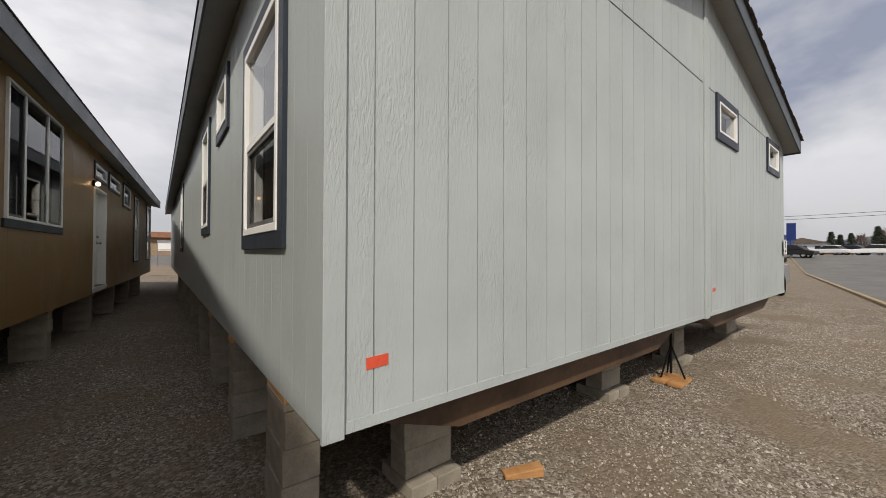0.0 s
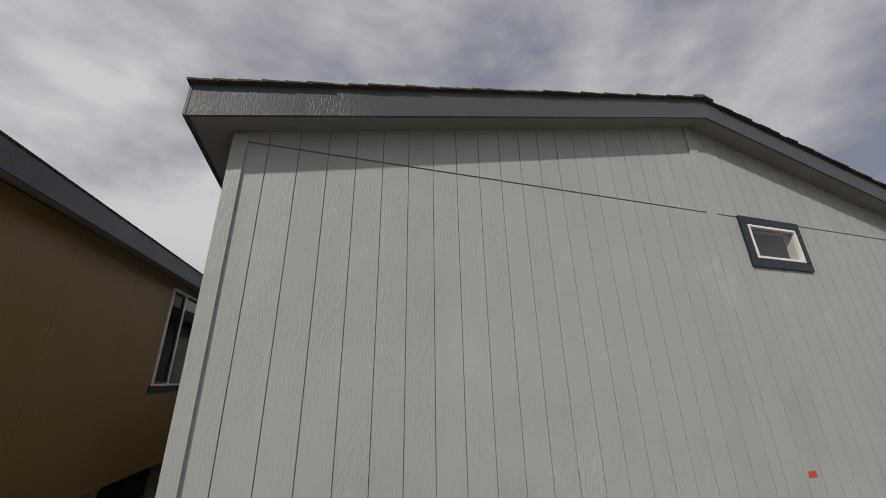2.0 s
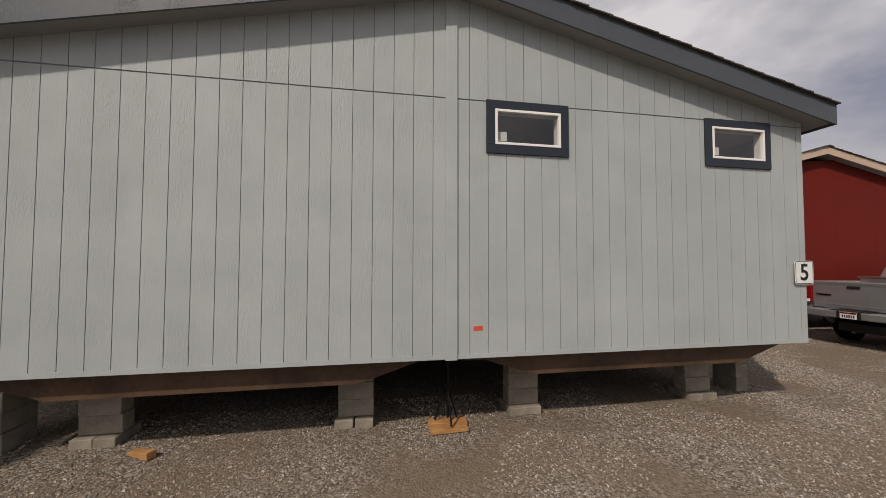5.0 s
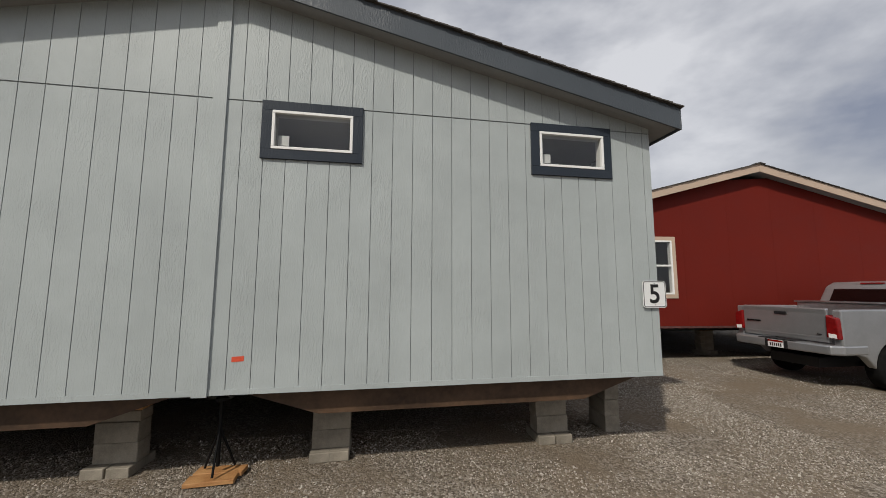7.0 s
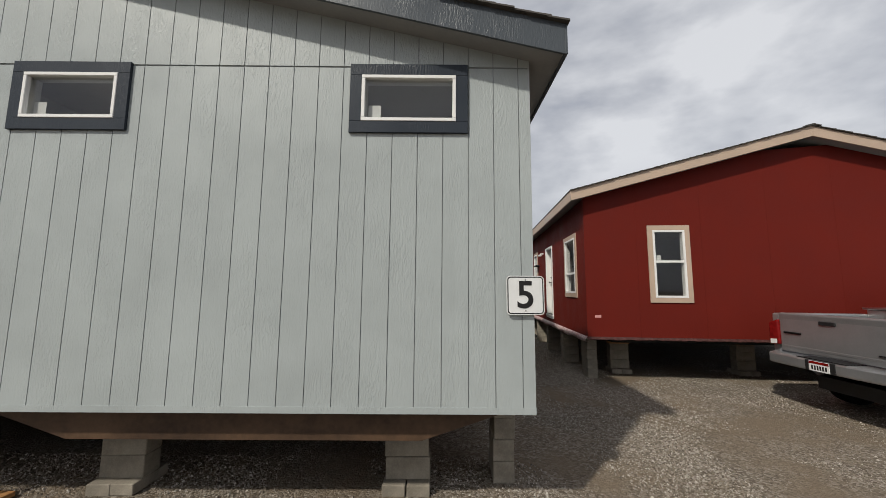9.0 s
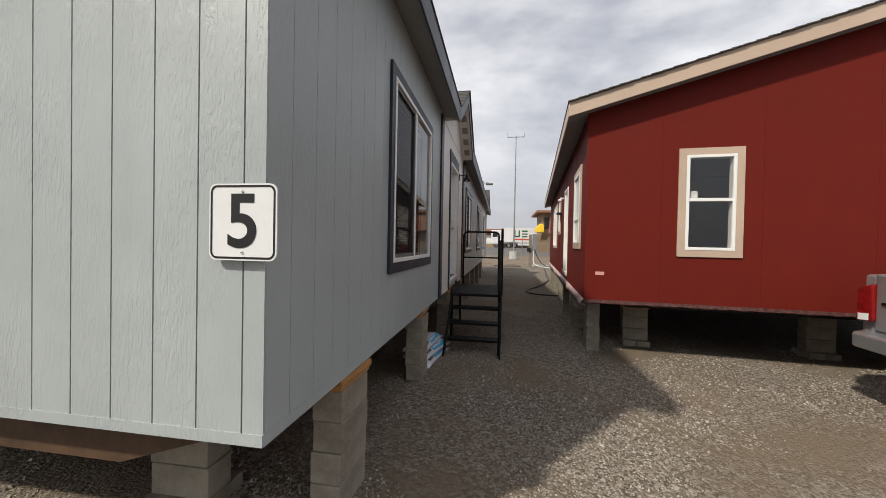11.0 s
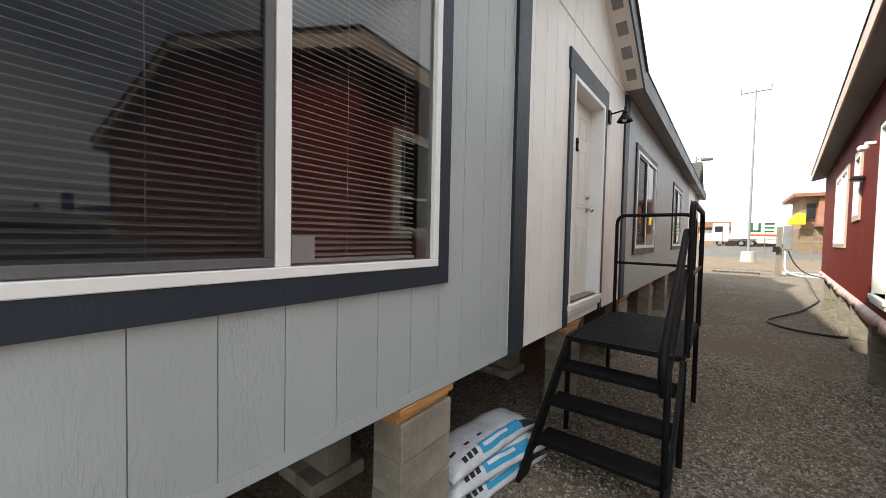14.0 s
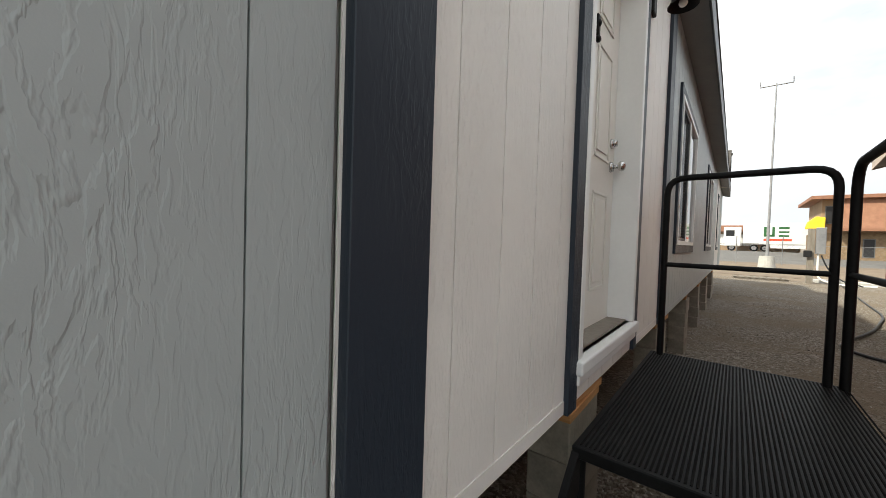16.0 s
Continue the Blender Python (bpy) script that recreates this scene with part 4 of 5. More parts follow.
tube("side_rail", [(PX1, PY0 + 0.14, 1.33), (PX1, RY, 1.33)], 0.015, STEEL, steps)
tube("handrail", rounded([(PX1 - 0.03, PY0 + 0.15, 1.66), (PX1 - 0.03, 3.93, 0.98), (PX1 - 0.03, 3.96, 0.74), (PX1 - 0.03, PY0 + 0.15, 1.36)], 0.09), 0.023, STEEL, steps)
tube("post", [(PX1 - 0.03, 4.2, GZ), (PX1 - 0.03, 4.2, 0.93)], 0.019, STEEL, steps)

# dark belly of the houses, and clutter under and beside them
for h, w_, l_, tone in ((grey, W, L, "grey"), (red, RW, RL, "red"), (brown, BW_, BL, "brown")):
    pbox("underbelly", (0.75, w_ - 0.75, 0.8, l_ - 0.3, {"grey": 0.57, "red": 0.61, "brown": 0.56}[tone], 0.785 if h is not brown else 0.66), DARK, h, label="black woven underbelly sheet")


def jack_stand(x, y):
    """A screw jack on a tripod foot."""
    j = root("jack_stand", pose(x, y, GZ + 0.06, 0, 0, 20), "black steel screw jack stand on an orange board", "jack stand")
    tube("screw", [(0, 0, 0.05), (0, 0, 0.66)], 0.016, STEEL, j)
    pbox("head", (-0.05, 0.05, -0.05, 0.05, 0.65, 0.68), STEEL, j, 0.004)
    for k in range(3):
        a = radians(120 * k + 15)
        tube("leg", [(0, 0, 0.40), (0.15 * math.cos(a), 0.15 * math.sin(a), 0.01)], 0.011, STEEL, j)
    return j


jack_stand(4.52, 0.38)
for dx, dy, rz, lx in ((-0.02, -0.18, 3, 0.42), (0.0, -0.02, -4, 0.44)):
    o = pbox("timber_board", (-lx / 2, lx / 2, -0.075, 0.075, 0, 0.04), WOOD, None, 0.004)
    o.matrix_basis = pose(4.53 + dx, 0.46 + dy, GZ + 0.012, 0, 0, rz)
    tagged(o, "orange pine board lying under a jack stand", "board", "loose boards")
bm = bmesh.new()
prism(bm, ((-0.14, 0), (0.14, 0), (0.14, 0.07), (-0.14, 0.03)), (-0.045, 0.045), lambda a, b, c: Vector((a, c, b)))
finish(bm, 0.004)
o = part("wood_wedge", bm, WOOD)
o.matrix_basis = pose(1.55, 0.28, GZ + 0.01, 0, 0, -30)
tagged(o, "cut pine wedge lying on the gravel", "wood block")

# reflectors and labels on the walls
for x, z, w_, h_ in ((0.19, 1.035, 0.105, 0.055), (4.72, 1.075, 0.10, 0.05)):
    bm = bmesh.new()
    prism(bm, ((x, z), (x + w_, z + 0.006), (x + w_, z + h_), (x, z + h_ - 0.004)), (-0.003, 0.001), front)
    tagged(part("marker_sticker", bm, REFL), "red rectangular sticker stuck on grey siding", "sticker", "red stickers")
bm = bmesh.new()
prism(bm, ((0.15, 1.185), (0.27, 1.185), (0.27, 1.235), (0.15, 1.235)), (-0.003, 0.001), r_front)
o = part("marker_sticker", bm, material("faded_sticker", (0.62, 0.30, 0.28), 0.5))
o.matrix_basis = M_RED.copy()
tagged(o, "faded pink sticker stuck on red siding", "sticker", "red stickers")


def round_rect(a0, a1, b0, b1, r, n=5):
    pts = []
    for cx, cy, st in ((a1 - r, b1 - r, 0), (a0 + r, b1 - r, 90), (a0 + r, b0 + r, 180), (a1 - r, b0 + r, 270)):
        for i in range(n + 1):
            t = radians(st + 90 * i / n)
            pts.append((cx + r * math.cos(t), cy + r * math.sin(t)))
    return pts


def letters(text, size, mat, m, parent, name="lettering", extrude=0.001, weight=0.004):
    cu = bpy.data.curves.new(name, "FONT")
    cu.body, cu.size, cu.align_x, cu.align_y, cu.extrude = text, size, "CENTER", "CENTER", extrude
    cu.offset = weight
    tmp = bpy.data.objects.new("tmp", cu)
    me = bpy.data.meshes.new_from_object(tmp)
    bpy.data.objects.remove(tmp)
    bpy.data.curves.remove(cu)
    me.materials.clear()
    me.materials.append(mat)
    ob = new(name, me)
    ob.parent = parent
    ob.matrix_basis = m
    return ob


# numbered lot sign at the corner
sign = root("number_sign", pose(8.968, -0.03, 1.667), "white square metal sign with black number five, screwed on", "sign")
bm = bmesh.new()
prism(bm, round_rect(-0.142, 0.142, -0.146, 0.146, 0.03), (-0.003, 0.003), lambda a, b, c: Vector((a, c, b)))
part("plate", bm, SIGNW, sign)
bm = bmesh.new()
outer_, inner_ = round_rect(-0.136, 0.136, -0.140, 0.140, 0.027), round_rect(-0.128, 0.128, -0.132, 0.132, 0.02)
for i in range(len(outer_)):
    k = (i + 1) % len(outer_)
    v = [bm.verts.new((q[0], -0.0042, q[1])) for q in (outer_[i], outer_[k], inner_[k], inner_[i])]
    bm.faces.new(v)
part("border", bm, INK, sign, "black border line")
five = letters("5", 0.27, INK, pose(0, -0.0045, 0.0, 90, 0, 0), sign, "numeral")
five.matrix_basis = pose(0, -0.0045, -0.006, 90, 0, 0) @ Matrix.Diagonal((1.06, 1.06, 1.0, 1))
for z in (-0.115, 0.115):
    bm = bmesh.new()
    bmesh.ops.create_cone(bm, cap_ends=True, segments=10, radius1=0.006, radius2=0.004, depth=0.005, matrix=pose(0, -0.0055, z, 90, 0, 0))
    part("screw", bm, CHROME, sign)

# barn lantern beside the entry door
lamp = root("wall_lantern", pose(W + 0.001, 6.27, 3.0), "black gooseneck barn wall lantern beside the entry door", "wall lamp")
pbox("back_plate", (-0.002, 0.022, -0.045, 0.045, -0.075, 0.075), STEEL, lamp, 0.006)
tube("arm", rounded([(0.02, 0, 0.03), (0.17, 0, 0.05), (0.17, 0, 0.02)], 0.03), 0.009, STEEL, lamp)
bm = bmesh.new()
bmesh.ops.create_cone(bm, cap_ends=False, segments=20, radius1=0.085, radius2=0.03, depth=0.085, matrix=pose(0.17, 0, -0.035))
bmesh.ops.create_cone(bm, cap_ends=True, segments=16, radius1=0.03, radius2=0.022, depth=0.04, matrix=pose(0.17, 0, 0.028))
bmesh.ops.create_cone(bm, cap_ends=True, segments=12, radius1=0.008, radius2=0.012, depth=0.04, matrix=pose(0.17, 0, 0.065))
part("shade", bm, STEEL, lamp, "flared black shade", True)
bm = bmesh.new()
bmesh.ops.create_uvsphere(bm, u_segments=12, v_segments=8, radius=0.025, matrix=pose(0.17, 0, -0.06))
part("bulb", bm, VINYL, lamp, "unlit white bulb", True)

# second white bay further along the same wall
entry_gable(18.2)
bm = bmesh.new()
prism(bm, ((16.9, B), (19.5, B), (19.5, 3.55), (16.9, 3.55)), (-0.006, 0.0), right)
part("bay_siding", bm, CREAM, grey, "white siding bay")


# ---------------------------------------------------------------- wrapped bundles beside the steps
PLASTIC = varied(material("white_plastic_wrap", (0.62, 0.64, 0.66), 0.25), (0.5, 0.52, 0.55), (0.72, 0.74, 0.76), 6.0, bump=0.7, bump_scale=14, dist=0.02)
CYAN = varied(material("blue_plastic_wrap", (0.03, 0.28, 0.5), 0.3), (0.02, 0.24, 0.45), (0.05, 0.36, 0.60), 6.0, bump=0.5, bump_scale=14, dist=0.02)


def bundle(x, y, z, rx, rz, seed, length=0.98, width=0.34, h=0.085):
    """A limp plastic-wrapped bundle with a printed band."""
    b = root("wrapped_bundle", pose(x, y, z, rx, 0, rz), "white plastic wrapped shingle bundle with blue print", "bundle", "wrapped bundles")
    nx, ny = 24, 10

    def sheet(u0, u1, v0, v1, lift, name, mat, n=nx, m=ny, closed=False):
        bm = bmesh.new()
        rows = []
        for i in range(n + 1):
            u = u0 + (u1 - u0) * i / n
            row = []
            for j in range(m + 1):
                v = v0 + (v1 - v0) * j / m
                e = (1 - (2 * abs(u - 0.5)) ** 6) * (1 - (2 * abs(v - 0.5)) ** 6)
                sag = -0.02 * (2 * u - 1) ** 2
                wr = 0.012 * noise.noise(Vector((u * 7 + seed, v * 4, seed * 3.1)))
                row.append(bm.verts.new(((v - 0.5) * width, (u - 0.5) * length, h * (0.25 + 0.75 * e) + sag + wr + lift)))
            rows.append(row)
        for i in range(n):
            for j in range(m):
                bm.faces.new((rows[i][j], rows[i + 1][j], rows[i + 1][j + 1], rows[i][j + 1]))
        if closed:
            low = [[bm.verts.new((q.co.x, q.co.y, -0.02 * (2 * (u0 + (u1 - u0) * i / n) - 1) ** 2)) for q in rows[i]] for i in range(n + 1)]
            for i in range(n):
                for j in range(m):
                    bm.faces.new((low[i][j], low[i][j + 1], low[i + 1][j + 1], low[i + 1][j]))
                bm.faces.new((rows[i][0], low[i][0], low[i + 1][0], rows[i + 1][0]))
                bm.faces.new((rows[i][m], rows[i + 1][m], low[i + 1][m], low[i][m]))
            for j in range(m):
                bm.faces.new((rows[0][j], rows[0][j + 1], low[0][j + 1], low[0][j]))
                bm.faces.new((rows[n][j], low[n][j], low[n][j + 1], rows[n][j + 1]))
        part(name, bm, mat, b, smooth=True)
    sheet(0, 1, 0, 1, 0, "wrap", PLASTIC, closed=True)
    sheet(0.30, 0.80, 0.80, 0.97, 0.003, "printed_band", CYAN, 14, 4)
    sheet(0.80, 0.98, 0.84, 0.98, 0.003, "printed_band", INK, 6, 3)
    for k in range(3):
        sheet(0.13 + 0.05 * k, 0.165 + 0.05 * k, 0.83, 0.93, 0.003, "print_mark", INK, 2, 2)
        sheet(0.10 + 0.14 * k, 0.15 + 0.14 * k, 0.60, 0.66, 0.003, "print_mark", INK, 2, 2)
    sheet(0.34, 0.62, 0.85, 0.91, 0.005, "print_mark", PLASTIC, 8, 2)
    return b


bundle(8.93, 3.94, GZ + 0.012, 0, -8, 1, h=0.085)
bundle(8.92, 3.96, GZ + 0.105, 0, -12, 2, h=0.085)
bundle(8.85, 3.97, GZ + 0.20, 0, -5, 3, h=0.085)


# ---------------------------------------------------------------- pickup truck
def wheel(parent, x, y, r=0.39, w=0.26):
    hub = new("wheel")
    hub.parent = parent
    hub.matrix_basis = pose(x, y, r, 90, 0, 0)
    bm = bmesh.new()
    prof = [(r * 0.60, -w / 2 + 0.02), (r * 0.9, -w / 2), (r * 0.985, -w / 2 + 0.03), (r, -w / 4), (r, w / 4), (r * 0.985, w / 2 - 0.03), (r * 0.9, w / 2), (r * 0.60, w / 2 - 0.02)]
    n = 40
    rings = [[bm.verts.new((q * math.cos(2 * math.pi * i / n), q * math.sin(2 * math.pi * i / n), c)) for q, c in prof] for i in range(n)]
    for i in range(n):
        for j in range(len(prof) - 1):
            bm.faces.new((rings[i][j], rings[(i + 1) % n][j], rings[(i + 1) % n][j + 1], rings[i][j + 1]))
    part("tyre", bm, RUBBER, hub, smooth=True)
    bm = bmesh.new()
    bmesh.ops.create_cone(bm, cap_ends=True, segments=28, radius1=r * 0.60, radius2=r * 0.60, depth=w * 0.7)
    for i in range(5):
        a = 2 * math.pi * i / 5
        bmesh.ops.create_cube(bm, size=1, matrix=pose(0, 0, 0, 0, 0, math.degrees(a)) @ pose(r * 0.3, 0, 0) @ Matrix.Diagonal((r * 0.55, 0.07, w * 0.78, 1)))
    part("rim", bm, CHROME, hub, "silver alloy rim")
    return hub


truck = root("pickup_truck", pose(13.82, 2.42, GZ, 0, 0, -1.2) @ Matrix.Diagonal((1, 0.95, 1, 1)), "silver pickup truck with a diamond plate toolbox parked on gravel", "truck")
tl = lambda a, b, c: Vector((a, c, b))


def shaped(name, poly, half, mat, bevel=0.03, y_mid=0.0, taper=None, label="", segments=2):
    """A side outline of (x, z), as wide as half on each side; taper: how far the upper points lean in."""
    bm = bmesh.new()
    prism(bm, poly, (y_mid - half, y_mid + half), tl)
    if taper:
        z0, z1, lean = taper
        for v in bm.verts:
            k = min(1, max(0, (v.co.z - z0) / (z1 - z0)))
            v.co.y -= math.copysign(lean * k, v.co.y - y_mid)
    finish(bm, bevel, segments)
    return part(name, bm, mat, truck, label)


# bed walls with the wheel arch cut out
arch = [(1.15 + 0.46 * math.cos(radians(q)), 0.40 + 0.46 * math.sin(radians(q))) for q in range(180, -1, -15)]
for q in (-1, 1):
    shaped("bed_side", [(0.03, 0.72), (0.05, 1.42), (0.4, 1.425), (2.05, 1.41), (2.05, 0.52), *[(a, b) for a, b in arch[::-1]], (0.5, 0.6)], 0.07, SILVER, 0.025, q * 0.92)
shaped("bed_floor", [(0.1, 0.62), (2.05, 0.62), (2.05, 0.72), (0.1, 0.72)], 0.9, BLACKP, 0.01)
gate = shaped("tailgate", [(0.0, 0.84), (0.0, 1.34), (-0.012, 1.43), (0.06, 1.44), (0.075, 0.84)], 0.80, SILVER, 0.018)
for y0, y1, z0, z1, mat, nm in ((-0.12, 0.12, 1.29, 1.345, BLACKP, "handle"), (0.42, 0.72, 1.115, 1.145, STEEL, "emblem"), (-0.70, -0.62, 0.97, 0.985, STEEL, "emblem")):
    pbox(nm, (-0.022, 0.004, y0, y1, z0, z1), mat, gate, 0.008)
bm = bmesh.new()
bx(bm, -0.004, 0.006, -0.74, 0.74, 0.90, 0.935)
finish(bm, 0.004)
part("crease", bm, SILVER, gate)
for q in (-1, 1):
    bm = bmesh.new()
    prism(bm, ((0.79, 0.93), (0.985, 0.91), (0.97, 1.27), (0.80, 1.33)), (-0.035, 0.12), lambda a, b, c: Vector((c, q * a, b)))
    finish(bm, 0.02, 2)
    part("tail_light", bm, TAIL, truck, "red tail light")
    bm = bmesh.new()
    prism(bm, ((0.83, 0.94), (0.95, 0.93), (0.95, 1.0), (0.83, 1.01)), (-0.039, 0.0), lambda a, b, c: Vector((c, q * a, b)))
    part("reverse_light", bm, VINYL, truck, "clear reverse light")
bm = bmesh.new()
prism(bm, ((-1.0, 0.05), (-0.9, -0.13), (-0.35, -0.17), (0.35, -0.17), (0.9, -0.13), (1.0, 0.05), (1.0, 0.55), (0.93, 0.55), (0.93, 0.12), (-0.93, 0.12), (-0.93, 0.55), (-1.0, 0.55)),
      (0.645, 0.81), lambda a, b, c: Vector((b, a, c)))
finish(bm, 0.03, 2)
bump_ = part("rear_bumper", bm, SILVER, truck)
pbox("step_pad", (-0.165, 0.1, -0.36, 0.36, 0.81, 0.82), BLACKP, bump_)
pbox("hitch_panel", (-0.178, -0.16, -0.22, 0.22, 0.65, 0.80), BLACKP, bump_, 0.006)
plate = pbox("license_plate", (-0.186, -0.179, -0.15, 0.15, 0.655, 0.795), SIGNW, bump_, 0.002)
pbox("plate_band", (-0.1875, -0.186, -0.145, 0.145, 0.755, 0.79), TAIL, plate, 0.0, "red band")
for k in range(6):
    pbox("print_mark", (-0.1885, -0.186, -0.115 + 0.04 * k, -0.09 + 0.04 * k, 0.675, 0.735), INK, plate)
# cab, bonnet
shaped("cab_lower", [(2.07, 0.55), (2.07, 1.40), (4.05, 1.34), (4.15, 0.50)], 0.99, SILVER, 0.04)
shaped("cab_roof", [(2.10, 1.34), (2.26, 1.84), (2.42, 1.93), (3.35, 1.96), (3.55, 1.92), (4.05, 1.34)], 0.96, SILVER, 0.05, taper=(1.34, 1.96, 0.17))
shaped("bonnet", [(4.0, 0.86), (4.0, 1.30), (5.5, 1.20), (5.72, 1.08), (5.78, 0.55), (5.2, 0.45), *[(a + 3.5, b) for a, b in arch[::-1]], (4.1, 0.5)], 0.97, SILVER, 0.05)
bm = bmesh.new()
prism(bm, ((-0.70, 1.40), (0.70, 1.40), (0.62, 1.78), (-0.62, 1.78)), (0, 0.01), lambda a, b, c: Vector((2.058 + (b - 1.30) * 0.33 + c, a, b)))
part("rear_window", bm, TINT, truck, "dark tinted rear window")
bm = bmesh.new()
prism(bm, ((-0.66, 1.42), (0.66, 1.42), (0.59, 1.76), (-0.59, 1.76)), (0.012, 0.02), lambda a, b, c: Vector((2.058 + (b - 1.30) * 0.33 + c, a, b)))
part("window_shade", bm, BLACKP, truck)
for q in (-1, 1):
    for x0, x1 in ((2.36, 2.85), (2.93, 3.72)):
        bm = bmesh.new()
        prism(bm, ((x0, 1.36), (x1, 1.36), (min(x1, 3.45), 1.80), (max(x0, 2.48), 1.80)), (0, 0.008), lambda a, b, c: Vector((a, q * (0.965 - 0.17 * (b - 1.3) / 0.6 + c), b)))
        part("side_window", bm, BLACKP, truck, "dark side window")
    bm = bmesh.new()
    bmesh.ops.create_cube(bm, size=1, matrix=pose(3.75, q * 1.13, 1.40) @ Matrix.Diagonal((0.12, 0.2, 0.2, 1)))
    finish(bm, 0.04, 2)
    part("mirror", bm, BLACKP, truck)
    for x in (1.15, 4.65):
        wheel(truck, x, q * 0.86)
bm = bmesh.new()
bmesh.ops.create_cube(bm, size=1, matrix=pose(2.34, 0, 1.90) @ Matrix.Diagonal((0.07, 0.4, 0.035, 1)))
finish(bm, 0.012)
part("brake_light", bm, TAIL, truck, "red high brake light")
PLATE = varied(material("diamond_plate", (0.55, 0.55, 0.55), 0.3, 1.0), (0.5, 0.5, 0.5), (0.62, 0.62, 0.62), 8.0, bump=0.8, bump_scale=60, dist=0.004)
box_ = pbox("toolbox", (1.48, 2.02, -0.86, 0.86, 1.2, 1.49), PLATE, truck, 0.015, "aluminium diamond plate toolbox")
pbox("lid", (1.45, 2.04, -0.9, 0.9, 1.492, 1.52), PLATE, box_, 0.008)
pbox("chassis", (0.2, 5.5, -0.45, 0.45, 0.34, 0.52), BLACKP, truck)
bm = bmesh.new()
bmesh.ops.create_cone(bm, cap_ends=True, segments=16, radius1=0.05, radius2=0.05, depth=1.6, matrix=pose(1.15, 0, 0.39, 90, 0, 0))
part("axle", bm, BLACKP, truck)

# torn wrap along the lower edge of the red house
rnd = random.Random(3)
for place_, n_, run in ((r_left, 46, 12.5), (r_front, 70, 8.35)):
    bm = bmesh.new()
    prev = None
    for i in range(n_ + 1):
        a = run * i / n_
        drop = 0.05 + 0.05 * rnd.random() if place_ is r_left else 0.012 + 0.02 * rnd.random()
        out = -0.03 - 0.05 * rnd.random() if place_ is r_left else -0.01 - 0.012 * rnd.random()
        row = [bm.verts.new(place_(a, RB + 0.03, -0.004)), bm.verts.new(place_(a, RB - 0.01, out * 0.7)), bm.verts.new(place_(a, RB - drop, out)),
               bm.verts.new(place_(a, RB - drop - 0.01, 0.03))]
        if prev:
            for k in range(3):
                bm.faces.new((prev[k], row[k], row[k + 1], prev[k + 1]))
        prev = row
    part("torn_wrap", bm, WRAP if place_ is r_left else FRINGE, red, "torn crumpled pink and white house wrap" if place_ is r_left else "ragged dark red edge strip", True)
lamp2 = root("wall_lamp", M_RED @ pose(0, 4.3, 2.86), "small white wall lamp beside the red house door", "wall lamp")
pbox("arm", (-0.10, 0.0, -0.03, 0.03, -0.02, 0.02), VINYL, lamp2, 0.006)
pbox("shade", (-0.16, -0.06, -0.05, 0.05, -0.09, -0.02), VINYL, lamp2, 0.02)
hood = pbox("vent_hood", (-0.14, 0.0, -0.13, 0.13, 0, 0.06), BLACKP, None, 0.02)
hood.matrix_basis = M_RED @ pose(0, 5.15, 2.5)
tagged(hood, "dark vent hood on red siding", "vent")
lamp3 = root("wall_lamp", M_BROWN @ pose(BW_, 11.12, 2.92), "small lit porch lamp beside the brown house door", "wall lamp")
GLOW = bpy.data.materials.new("lit_bulb")
GLOW.use_nodes = True
GLOW.node_tree.nodes["Principled BSDF"].inputs["Emission Color"].default_value = (1, 0.62, 0.3, 1)
GLOW.node_tree.nodes["Principled BSDF"].inputs["Emission Strength"].default_value = 6.0
pbox("back_plate", (0, 0.04, -0.05, 0.05, -0.06, 0.06), STEEL, lamp3, 0.01)
bm = bmesh.new()
bmesh.ops.create_uvsphere(bm, u_segments=14, v_segments=10, radius=0.042, matrix=pose(0.08, 0, -0.01))
part("bulb", bm, GLOW, lamp3, "glowing warm bulb", True)

# ---------------------------------------------------------------- far ground, road and kerb
def sheet(name, rows, mat, label, category, lift=0.012):
    """A strip over the ground from rows of (left, right) plan points."""
    bm = bmesh.new()
    prev = None
    for a, b in rows:
        cur = [bm.verts.new((q[0], q[1], ground_z(*q) + lift)) for q in (a, b)]
        if prev:
            bm.faces.new((prev[0], prev[1], cur[1], cur[0]))
        prev = cur
    return tagged(part(name, bm, mat), label, category, kind="structure")


kerb_y = lambda x: -1.15 + 0.19 * (x - 17)
sheet("road", [((x, kerb_y(x)), (x, -60)) for x in (14, 25, 40, 62, 90, 200)], ASPHALT, "worn grey asphalt street", "road")
sheet("street", [((-120, y), (40, y)) for y in (52, 60, 72, 80)], ASPHALT, "grey asphalt street behind the lot", "road")
sheet("dirt_strip", [((-40, y), (39.9, y)) for y in (28, 29.9)], DIRT, "bare tan dirt strip", "ground", 0.008)
sheet("dirt_bank", [((-40, y), (39.9, y)) for y in (30, 45, 50, 51.9)], DIRT, "bare tan dirt bank along the street", "ground", 0.02)
KERB = varied(material("kerb_concrete", (0.5, 0.4, 0.25), 0.9), (0.27, 0.215, 0.15), (0.38, 0.27, 0.13), 1.0, bump=0.3)
for i in range(30):
    x0 = 14 + i * 1.55
    k = pbox("kerb_stone", (0, 1.53, -0.075, 0.075, -0.02, 0.09), KERB, None, 0.02)
    k.matrix_basis = pose(x0, kerb_y(x0), ground_z(x0, 0), 0, 0, math.degrees(math.atan(0.19)))
    tagged(k, "faded yellow concrete kerb stone along the street", "kerb", "kerb stones")

